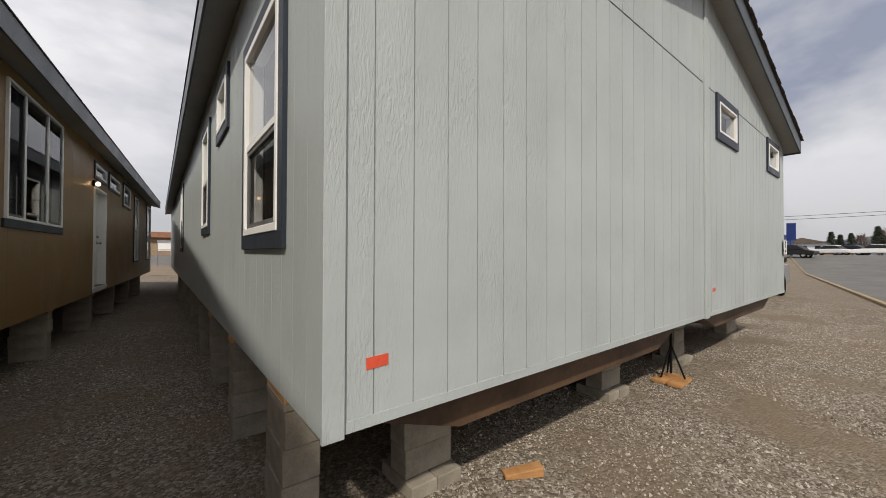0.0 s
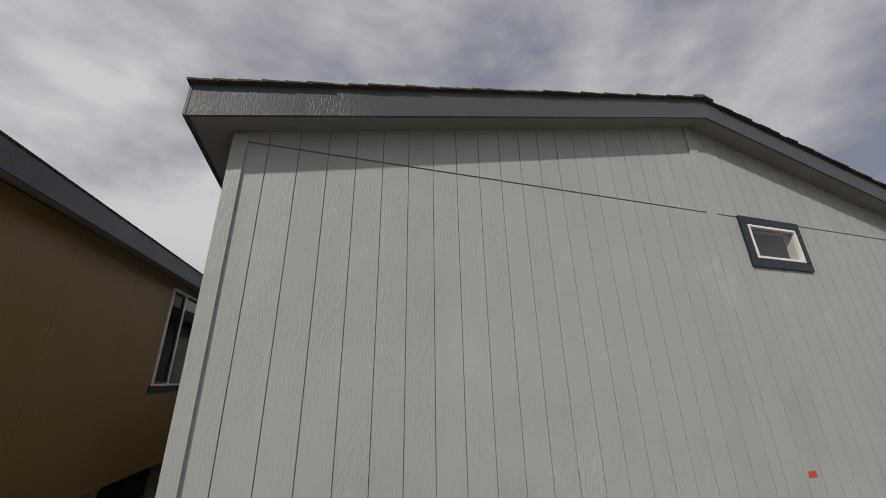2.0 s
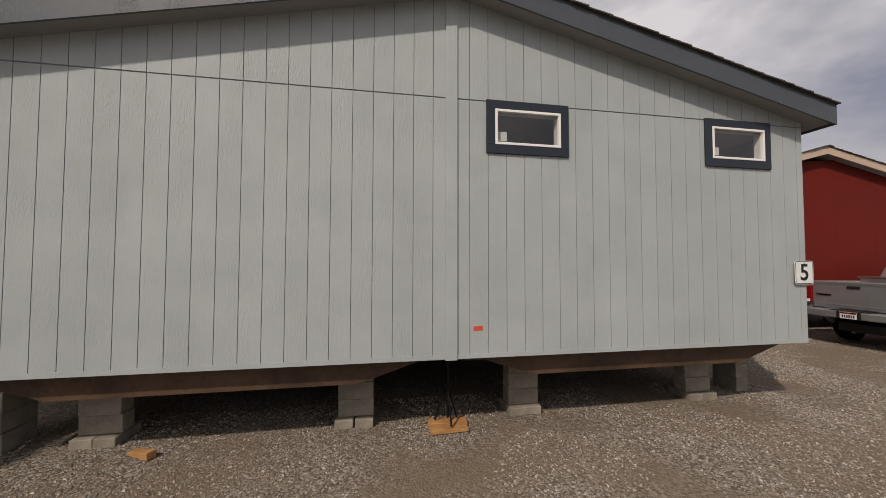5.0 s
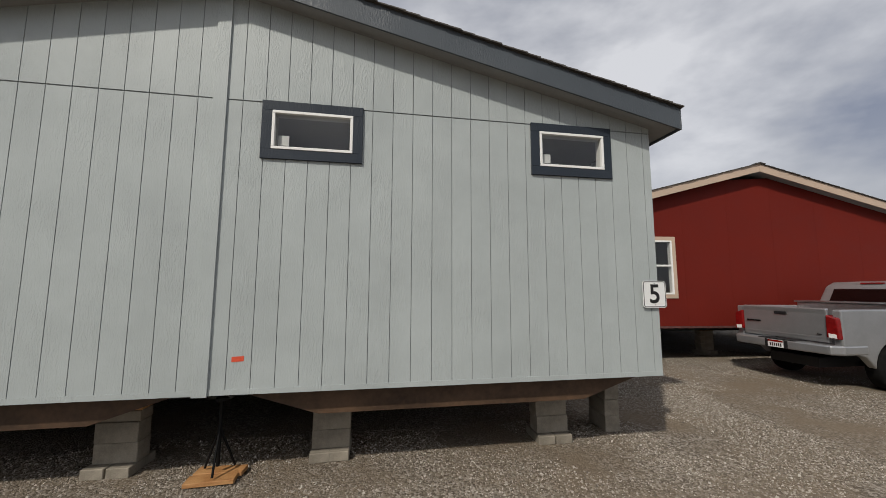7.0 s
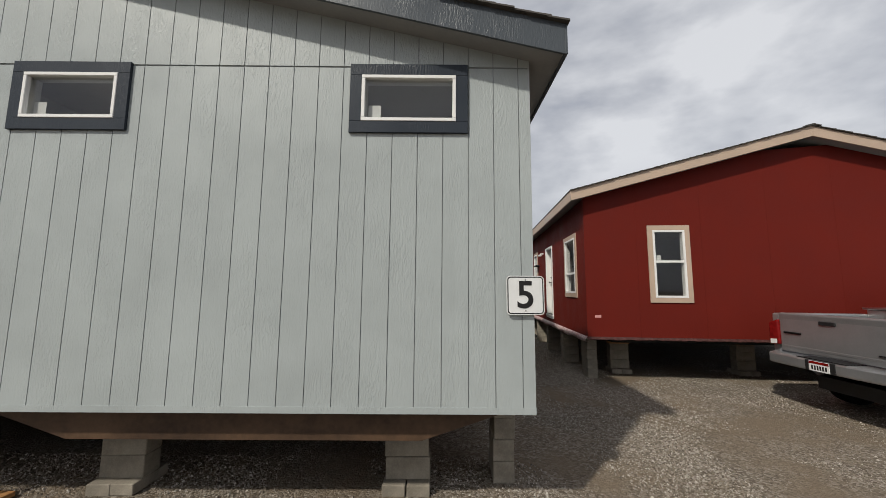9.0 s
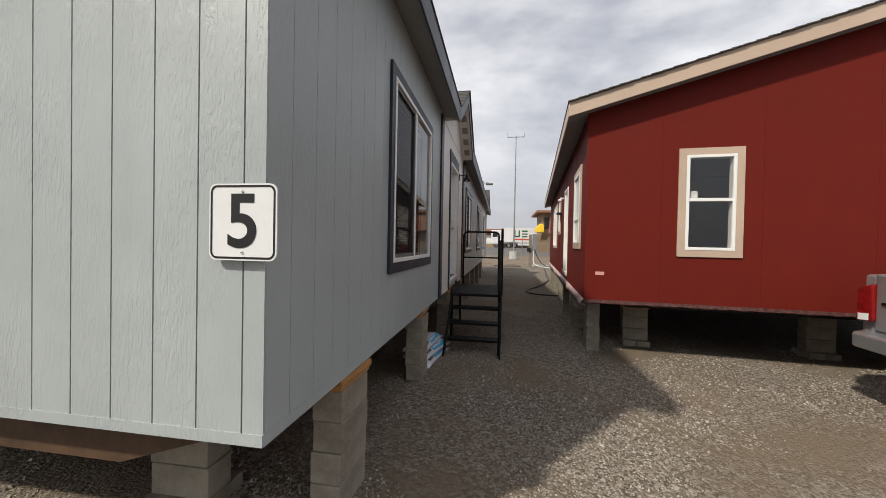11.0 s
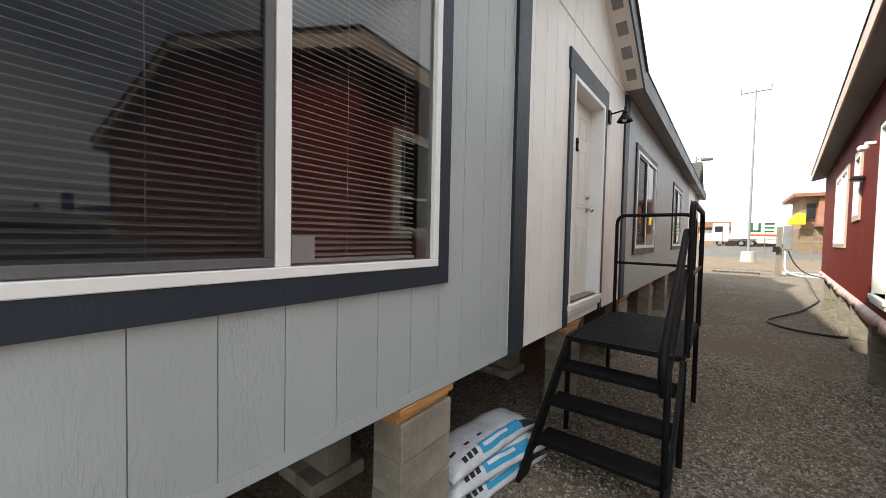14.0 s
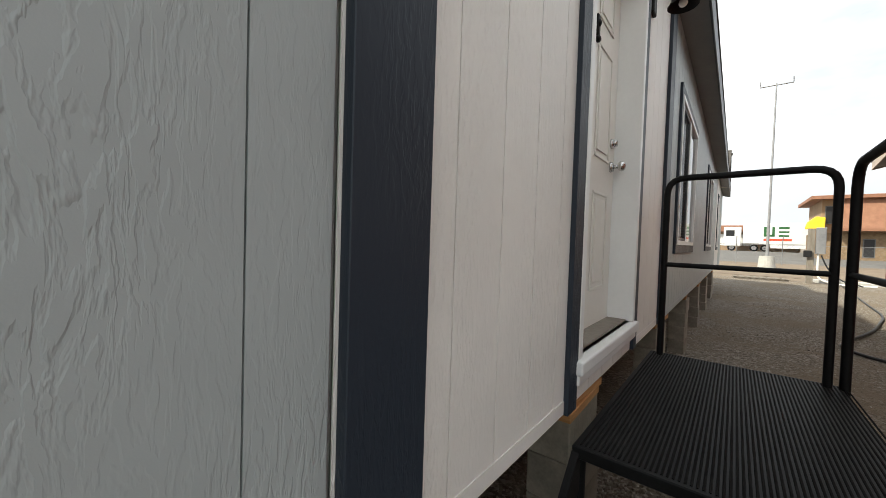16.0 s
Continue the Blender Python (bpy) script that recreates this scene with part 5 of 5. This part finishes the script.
# ---------------------------------------------------------------- behind the lot
mast = root("light_mast", pose(11.5, 42, ground_z(11.5, 42)), "thin grey steel mast with a cross arm on a concrete base", "mast")
bm = bmesh.new()
bmesh.ops.create_cone(bm, cap_ends=True, segments=20, radius1=0.55, radius2=0.48, depth=0.95, matrix=pose(0, 0, 0.47))
part("base", bm, CONCRETE, mast, "round concrete base")
GALV = varied(material("galvanised_steel", (0.5, 0.5, 0.5), 0.5, 0.4), (0.22, 0.22, 0.23), (0.32, 0.32, 0.32), 2.0)
bm = bmesh.new()
bmesh.ops.create_cone(bm, cap_ends=True, segments=14, radius1=0.10, radius2=0.045, depth=13.6, matrix=pose(0, 0, 7.7))
part("pole", bm, GALV, mast)
tube("cross_arm", [(-1.0, 0, 14.35), (1.0, 0, 14.35)], 0.045, GALV, mast)
for q in (-1, 1):
    tube("spike", [(q * 0.97, 0, 14.35), (q * 0.97, 0, 14.8)], 0.035, GALV, mast)

yard = root("street_lamp", pose(8.35, 30, ground_z(9, 30)), "grey street lamp with a hooded head on a steel pole", "street lamp")
tube("pole", [(0, 0, 0), (0, 0, 7.1)], 0.05, GALV, yard)
tube("arm", rounded([(0, 0, 6.85), (0.3, 0, 7.0), (0.55, 0, 6.95)], 0.1), 0.03, GALV, yard)
pbox("head", (0.25, 0.85, -0.14, 0.14, 6.78, 6.93), SCREEN, yard, 0.05, "hooded lamp head", 2)

# articulated lorry on the street
TRWHITE = varied(material("trailer_white", (0.72, 0.72, 0.72), 0.4), (0.66, 0.66, 0.66), (0.76, 0.76, 0.76), 0.6)
GREEN = material("lettering_green", (0.03, 0.12, 0.04), 0.5)
lorry = root("lorry_trailer", pose(8.45, 75, ground_z(8, 75)), "long white lorry trailer with green markings parked on the street", "lorry")
pbox("body", (1.9, 15.6, -1.25, 1.25, 1.15, 4.1), TRWHITE, lorry, 0.03)
pbox("cab", (-0.4, 1.7, -1.2, 1.2, 0.7, 3.6), TRWHITE, lorry, 0.15, segments=2)
pbox("cab_window", (-0.1, 0.9, -1.215, -1.2, 2.2, 3.1), BLACKP, lorry)
pbox("side_skirt", (5.0, 11.0, -1.2, -1.15, 0.55, 1.12), TRWHITE, lorry)
for x0, x1, z0, z1, mt in ((4.2, 4.5, 2.2, 3.6, GREEN), (4.5, 5.2, 2.2, 2.5, GREEN), (5.1, 5.4, 2.2, 3.6, GREEN), (5.8, 6.9, 3.3, 3.6, GREEN), (5.8, 6.9, 2.75, 3.0, GREEN),
                           (5.8, 6.9, 2.2, 2.45, GREEN), (4.2, 7.2, 1.6, 1.9, REFL), (10.5, 11.6, 1.6, 3.5, SCREEN), (12.3, 14.4, 2.7, 3.4, SCREEN), (12.3, 15.0, 1.6, 2.2, SCREEN)):
    pbox("marking", (x0, x1, -1.262, -1.25, z0, z1), mt, lorry)
for x in (0.6, 3.2, 4.4, 13.0, 14.3):
    hub = wheel(lorry, x, -1.0, 0.5, 0.3)

# chain-link fence: posts, rails and wires
fence = root("wire_fence", pose(0.4, 50.5, ground_z(0, 50.5)), "grey chain link fence with steel posts along the street", "fence")
for i in range(16):
    x = -18 + 3.4 * i
    tube("post", [(x, 0, 0), (x, 0, 2.2), (x, -0.3, 2.7)], 0.035, GALV, fence)
tube("top_rail", [(-18, 0, 1.9), (33, 0, 1.9)], 0.022, GALV, fence)
bm = bmesh.new()
for i in range(150):
    x = -18 + 0.34 * i
    for q in (-1, 1):
        a, b = (x, x + 1.8 * q)
        v = [bm.verts.new(c) for c in ((a - 0.004, 0, 0.05), (a + 0.004, 0, 0.05), (b + 0.004, 0, 1.9), (b - 0.004, 0, 1.9))]
        bm.faces.new(v)
tagged(part("wire_mesh", bm, GALV, fence), kind="stuff")

# power pedestal with its box, pallet and hose
ped = root("power_pedestal", pose(12.25, 27, ground_z(12, 27)), "weathered wooden post with grey electric meter boxes", "power pedestal")
GREYWOOD = varied(material("weathered_wood", (0.2, 0.17, 0.14), 0.9), (0.15, 0.13, 0.105), (0.26, 0.23, 0.19), 3.0, (4, 4, 0.5), bump=0.4, bump_scale=30)
pbox("post", (-0.16, 0.06, -0.1, 0.1, -0.1, 2.5), GREYWOOD, ped, 0.01)
pbox("meter_box", (0.10, 0.42, -0.12, 0.1, 1.35, 2.55), GALV, ped, 0.02)
pbox("switch_box", (-0.3, -0.02, -0.22, -0.1, 1.2, 1.5), BLACKP, ped, 0.02)
tube("conduit", rounded([(0.2, 0, 1.4), (0.2, 0, 0.2), (0.9, -0.2, 0.02), (2.0, 0, 0.03)], 0.3), 0.04, VINYL, ped)
tube("cable", rounded([(0.3, 0, 1.3), (0.5, -0.1, 0.7), (0.9, -0.3, 0.2), (1.5, -0.6, 0.05)], 0.3), 0.03, BLACKP, ped)
pal = root("pallet", pose(10.5, 27.3, ground_z(10.5, 27.3), 0, 0, 4), "low weathered wooden pallet lying on dirt", "pallet")
for k in range(3):
    pbox("runner", (-1.0, 1.0, -0.45 + 0.4 * k, -0.37 + 0.4 * k, 0, 0.09), GREYWOOD, pal, 0.004)
for k in range(8):
    pbox("slat", (-1.0 + 0.26 * k, -0.86 + 0.26 * k, -0.5, 0.5, 0.091, 0.115), GREYWOOD, pal, 0.003)
tray = pbox("concrete_pad", (-0.9, 1.6, -0.5, 0.5, -0.05, 0.13), CONCRETE, None, 0.02)
tray.matrix_basis = pose(13.4, 28.2, ground_z(13, 28))
tagged(tray, "low concrete pad beside the power pedestal", "pad")
rh = random.Random(8)
hose_pts = [(13.2, 27.0), (13.0, 24.0), (12.6, 20.0), (12.2, 16.5), (11.55, 13.8), (11.0, 12.4), (10.85, 11.7), (11.2, 11.15), (11.9, 11.0), (12.1, 11.3), (12.0, 11.8), (12.6, 12.4)]
hose_pts = [(a + rh.uniform(-.06, .06), b + rh.uniform(-.06, .06)) for a, b in hose_pts]
hp = rounded([(a, b, ground_z(a, b) + 0.03) for a, b in hose_pts], 0.8, 6)
tagged(tube("hose", hp, 0.022, BLACKP), "black rubber hose lying curved on the gravel", "hose")

# buildings beyond the streets
STUCCO = varied(material("tan_stucco", (0.42, 0.29, 0.18), 0.9), (0.27, 0.185, 0.115), (0.33, 0.23, 0.145), 0.8, bump=0.3)
STONE = varied(material("rough_tan_stone", (0.32, 0.22, 0.13), 0.9), (0.17, 0.115, 0.065), (0.28, 0.20, 0.125), 4.0, bump=0.6, bump_scale=9, dist=0.03)
TERRA = varied(material("terracotta_panels", (0.42, 0.20, 0.12), 0.8), (0.24, 0.115, 0.07), (0.31, 0.155, 0.095), 2.0)
YELLOW = varied(material("yellow_canvas", (0.85, 0.55, 0.03), 0.7), (0.80, 0.50, 0.02), (0.88, 0.60, 0.05), 2.0)
bld = root("office_building", pose(16.9, 62, ground_z(20, 62)), "two storey tan stucco office building with a flat overhanging roof", "building")
pbox("wall", (0, 30, 0, 9, -0.2, 6.6), STUCCO, bld)
pbox("stone_base", (-0.12, 10, -0.12, 9.1, -0.2, 2.9), STONE, bld)
pbox("roof", (-1.0, 31, -1.2, 10, 6.6, 7.0), TERRA, bld, 0.03)
bm = bmesh.new()
prism(bm, ((1.3, 6.6), (1.0, 3.4), (1.0, 3.1), (31, 3.1), (31, 6.6)), (-1.5, -0.13), lambda a, b, c: Vector((a, c if b < 4 else -0.3 + 0.2 * c, b)))
part("mansard", bm, TERRA, bld, "sloped terracotta mansard panels")
for x, z in ((0.25, 3.9), (3.2, 0.3)):
    w_ = new("window")
    w_.parent = bld
    pbox("window_frame", (x, x + 0.9, -0.16, -0.125, z, z + 2.0), SCREEN, w_, 0.01)
    pbox("pane", (x + 0.08, x + 0.82, -0.175, -0.16, z + 0.08, z + 1.92), BLACKP, w_)
bm = bmesh.new()
prism(bm, ((-1.3, 3.3), (0.2, 3.3), (0.2, 4.6), (-0.5, 4.7), (-1.15, 4.1)), (-1.2, -0.14), lambda a, b, c: Vector((a, c, b)))
finish(bm, 0.1, 2)
part("awning", bm, YELLOW, bld, "yellow canvas awning")
shop = root("far_shop", pose(-9, 78, ground_z(0, 78)), "long low pale shop with an orange roof band", "building")
pbox("wall", (0, 26, 0, 9, -0.3, 3.0), STUCCO, shop)
pbox("roof_band", (-0.4, 26.4, -0.8, 9, 3.0, 4.0), TERRA, shop, 0.05)
for k in range(7):
    pbox("window", (1.5 + 3.4 * k, 3.7 + 3.4 * k, -0.03, 0.0, 0.8, 2.6), VINYL, shop)


def parked_car(x, y, rz, mat, label):
    """A plain saloon: body, cabin, glass, four wheels."""
    c = root("parked_car", pose(x, y, ground_z(x, y) + 0.012, 0, 0, rz), label, "car", "parked cars")
    bm = bmesh.new()
    prism(bm, ((-2.2, 0.35), (-2.25, 0.75), (-1.4, 0.92), (1.1, 0.92), (2.1, 0.78), (2.25, 0.5), (2.2, 0.3)), (-0.88, 0.88), tl)
    finish(bm, 0.07, 2)
    part("body", bm, mat, c)
    bm = bmesh.new()
    prism(bm, ((-1.5, 0.9), (-0.9, 1.38), (0.4, 1.42), (1.15, 0.9)), (-0.78, 0.78), tl)
    finish(bm, 0.08, 2)
    part("cabin_glass", bm, BLACKP, c, "dark cabin glass")
    bm = bmesh.new()
    prism(bm, ((-0.85, 1.37), (0.36, 1.41), (0.3, 1.46), (-0.75, 1.44)), (-0.68, 0.68), tl)
    part("roof", bm, mat, c)
    for a in (-1.35, 1.4):
        for q in (-1, 1):
            wheel(c, a, q * 0.78, 0.32, 0.2)


WHITEC = material("white_car_paint", (0.75, 0.75, 0.75), 0.25)
BLUEC = material("blue_car_paint", (0.05, 0.09, 0.17), 0.25)
DARKC = material("black_car_paint", (0.012, 0.012, 0.014), 0.25)
parked_car(75, 0.6, 84, WHITEC, "white saloon car parked across the street")
parked_car(79, 3.0, 75, BLUEC, "dark blue saloon car parked across the street")
parked_car(77, 4.9, 70, WHITEC, "white saloon car parked across the street")
parked_car(58, 6.6, 80, DARKC, "black car parked across the street")
parked_car(1.2, 84, 0, DARKC, "black car parked before a far shop")

apt = root("apartment_house", pose(100, 7.4, ground_z(100, 8)), "cream two storey house with a brown gable roof", "building")
pbox("wall", (0, 9, 0, 6.4, -0.3, 2.5), TRWHITE, apt)
bm = bmesh.new()
prism(bm, ((-0.5, 2.4), (3.2, 3.4), (6.9, 2.4)), (-0.6, 9.6), lambda a, b, c: Vector((c, a, b)))
part("roof", bm, varied(material("brown_shingles", (0.12, 0.09, 0.075), 0.9), (0.10, 0.075, 0.06), (0.15, 0.115, 0.095), 1.0), apt)
for k in range(3):
    pbox("window", (-0.03, 0.0, 0.7 + 1.9 * k, 1.5 + 1.9 * k, 0.9, 1.8), BLACKP, apt)
carport = root("carport", pose(85, 3.1, ground_z(85, 4)), "low white roofed carport", "building")
pbox("wall", (0.3, 6, 0.3, 3.5, -0.2, 0.6), STUCCO, carport)
bm = bmesh.new()
prism(bm, ((-0.2, 0.6), (1.95, 1.4), (4.1, 0.6)), (0, 1), lambda a, b, c: Vector((c * 6, a, b)))
part("roof", bm, VINYL, carport)
SIGNBLUE = varied(material("sign_blue", (0.02, 0.05, 0.25), 0.4), (0.010, 0.024, 0.12), (0.015, 0.034, 0.16), 1.0)
store = root("parts_store", pose(76, 10.6, ground_z(76, 11)), "low shop with a blue fascia and orange lettering", "building")
pbox("wall", (0.6, 14, 0, 14, -0.2, 1.7), SCREEN, store)
pbox("fascia", (0, 14, -0.1, 14.1, 1.7, 3.4), SIGNBLUE, store, 0.03)
pbox("pillar", (0.0, 0.7, 0, 1.1, -0.2, 1.7), TRWHITE, store)
ORANGE = material("orange_lettering", (0.75, 0.25, 0.02), 0.5)
letters("PARTS", 1.05, ORANGE, pose(-0.03, 3.4, 2.5, 90, 0, -90), store, weight=0.03)
pbox("stripe", (-0.03, 0.0, 2.0, 6.0, 1.9, 2.05), REFL, store)
pylon = root("pylon_sign", pose(60, 6.8, ground_z(60, 6.8)), "tall blue pylon sign on a dark post", "sign")
tube("post", [(0, 0, 0), (0, 0, 2.1)], 0.12, BLUEC, pylon)
pbox("panel", (-0.12, 0.12, -0.42, 0.42, 1.95, 4.05), SIGNBLUE, pylon, 0.03)
for y in (-34, 40):
    pole = root("utility_pole", pose(95, y, ground_z(95, y)), "dark wooden utility pole", "utility pole", "utility poles")
    tube("pole", [(0, 0, 0), (0, 0, 8.2)], 0.14, GREYWOOD, pole)
    pbox("cross_arm", (-0.06, 0.06, -1.0, 1.0, 7.5, 7.65), GREYWOOD, pole)
for z, dy in ((8.0, 0.0), (7.4, 0.4)):
    pts = [(95, -34 + 74 * i / 20, ground_z(95, 0) + z - 0.6 * (1 - (2 * i / 20 - 1) ** 2)) for i in range(21)]
    tagged(tube("power_line", pts, 0.035, BLACKP), "black overhead power line between poles", "cable", "power lines")

# hills on the horizon
HILL = varied(material("far_hill", (0.10, 0.11, 0.12), 1.0), (0.085, 0.10, 0.12), (0.12, 0.125, 0.13), 0.01)
bm = bmesh.new()
prev = None
for i in range(60):
    y = -420 + 12 * i
    z = 18 + 26 * math.exp(-((y + 90) / 110) ** 2) + 5 * noise.noise(Vector((y * 0.012, 2, 0)))
    row = [bm.verts.new((640, y, -3)), bm.verts.new((690, y, z * 0.8)), bm.verts.new((760, y, z)), bm.verts.new((900, y, -3))]
    if prev:
        for k in range(3):
            bm.faces.new((prev[k], row[k], row[k + 1], prev[k + 1]))
    prev = row
tagged(part("backdrop", bm, HILL, smooth=True), "grey blue hills on the horizon", "hills", kind="structure")

LEAF = varied(material("conifer_needles", (0.03, 0.045, 0.025), 0.9), (0.02, 0.032, 0.018), (0.045, 0.06, 0.035), 2.0)
BARK = varied(material("bark", (0.09, 0.06, 0.045), 0.95), (0.07, 0.05, 0.035), (0.12, 0.085, 0.06), 4.0)
TWIG = varied(material("bare_twigs", (0.13, 0.085, 0.065), 0.95), (0.10, 0.065, 0.05), (0.16, 0.11, 0.085), 2.0)


def conifer(x, y, h, seed):
    t = root("conifer_tree", pose(x, y, ground_z(x, y)), "dark green conifer tree beyond the street", "tree", "far trees")
    tube("trunk", [(0, 0, 0), (0, 0, h * 0.5), (0, 0, h * 0.98)], 0.1, BARK, t)
    r = random.Random(seed)
    v, f = [], []
    for i in range(900):
        k = r.random() ** 0.7
        z = h * (0.12 + 0.86 * k)
        rad = (1 - k) * h * 0.26 * r.uniform(0.35, 1.1) + 0.05
        a = r.uniform(0, 6.283)
        c = Vector((rad * math.cos(a), rad * math.sin(a), z - rad * 0.25))
        d = Vector((math.cos(a), math.sin(a), -0.35)) * r.uniform(0.25, 0.5)
        e = Vector((-math.sin(a), math.cos(a), r.uniform(-.2, .2))) * r.uniform(0.12, 0.25)
        n = len(v)
        v += [c - e, c + e, c + d]
        f.append((n, n + 1, n + 2))
    me = bpy.data.meshes.new("crown")
    me.from_pydata(v, [], f)
    me.materials.append(LEAF)
    o = new("crown", me)
    o.parent = t


def bare_tree(x, y, h, seed):
    t = root("bare_tree", pose(x, y, ground_z(x, y)), "leafless reddish brown tree beyond the street", "tree", "far trees")
    tube("trunk", [(0, 0, 0), (0.05, 0, h * 0.3), (0, 0.05, h * 0.6)], 0.12, BARK, t)
    r = random.Random(seed)
    v, f = [], []
    for i in range(700):
        a, z = r.uniform(0, 6.283), h * r.uniform(0.35, 1.0)
        rad = h * 0.3 * math.sqrt(r.random()) * math.sin(math.pi * min(0.95, z / h * 0.85))
        c = Vector((rad * math.cos(a), rad * math.sin(a), z))
        d = Vector((math.cos(a) * 0.4, math.sin(a) * 0.4, 1)) * r.uniform(0.3, 0.9)
        e = Vector((-math.sin(a), math.cos(a), 0)) * 0.03
        n = len(v)
        v += [c - e, c + e, c + d]
        f.append((n, n + 1, n + 2))
    me = bpy.data.meshes.new("crown")
    me.from_pydata(v, [], f)
    me.materials.append(TWIG)
    o = new("crown", me)
    o.parent = t


for i, (x, y, h) in enumerate(((110, 7.5, 5.0), (111, 6.3, 4.4), (110, 4.7, 4.6), (100, 1.0, 5.3), (101, -0.6, 5.0), (104, -4.5, 6.2))):
    conifer(x, y, h, i)
for i, (x, y, h) in enumerate(((106, 3.2, 3.6), (103, 0.6, 4.4), (104, -0.9, 4.0), (107, -3.0, 4.4), (108, 1.0, 3.8))):
    bare_tree(x, y, h, i)

# ---------------------------------------------------------------- loose stones on the gravel
STONES = bpy.data.materials.new("gravel_stone")
STONES.use_nodes = True
sb = STONES.node_tree.nodes["Principled BSDF"]
sb.inputs["Roughness"].default_value = 0.9
sg = node(STONES, "ShaderNodeNewGeometry")
sramp = node(STONES, "ShaderNodeValToRGB")
se = sramp.color_ramp.elements
se[0].color, se[1].color = (0.10, 0.084, 0.064, 1), (0.50, 0.465, 0.41, 1)
for p_, c_ in ((0.4, (0.207, 0.171, 0.131, 1)), (0.85, (0.35, 0.315, 0.27, 1))):
    q_ = se.new(p_)
    q_.color = c_
STONES.node_tree.links.new(sg.outputs["Random Per Island"], sramp.inputs[0])
STONES.node_tree.links.new(sramp.outputs[0], sb.inputs["Base Color"])
rng = np.random.default_rng(4)


def scatter(x0, x1, y0, y1, per_m2):
    n = int((x1 - x0) * (y1 - y0) * per_m2)
    return np.c_[rng.uniform(x0, x1, n), rng.uniform(y0, y1, n)]


spots = np.vstack([scatter(-1.5, 9.5, -3.4, 1.3, 1500), scatter(8.9, 11.9, -1.0, 8.0, 1700), scatter(8.9, 13, 8, 20, 130), scatter(9.5, 16.5, -3.0, 5.6, 1000),
                   scatter(-2.0, 0.3, -1.2, 8, 700)])
keep = np.array([noise.noise(Vector((a * 0.9, b * 0.9, 7))) > -0.24 + 0.2 * ((a * 7.3 + b * 3.1) % 1.0) for a, b in spots])
spots = spots[keep]
n = len(spots)
size = np.exp(rng.normal(math.log(0.0086), 0.34, n)).clip(0.004, 0.021)
base = np.array([(1, 0, 0), (-0.5, 0.87, 0), (-0.5, -0.87, 0), (0.35, 0.1, 0.75), (-0.3, 0.1, 0.8), (0.0, 0.0, -0.6)], float)
tri = np.array([(0, 1, 3), (1, 4, 3), (1, 2, 4), (2, 0, 3), (2, 3, 4), (0, 5, 1), (1, 5, 2), (2, 5, 0)])
ang = rng.uniform(0, 6.283, n)
jit = rng.uniform(0.6, 1.35, (n, 6, 3))
pts = base[None] * jit * size[:, None, None]
ca, sa = np.cos(ang)[:, None], np.sin(ang)[:, None]
pts = np.stack([pts[..., 0] * ca - pts[..., 1] * sa, pts[..., 0] * sa + pts[..., 1] * ca, pts[..., 2]], -1)
gz = np.array([GZ + 0.02 * noise.noise(Vector((a * 0.5, b * 0.5, 3))) for a, b in spots])
pts += np.c_[spots, gz + size * 0.05][:, None, :]
me = bpy.data.meshes.new("gravel")
me.from_pydata(pts.reshape(-1, 3).tolist(), [], (tri[None] + 6 * np.arange(n)[:, None, None]).reshape(-1, 3).tolist())
me.materials.append(STONES)
tagged(new("gravel", me), "loose crushed grey and tan gravel stones", "gravel", kind="stuff")
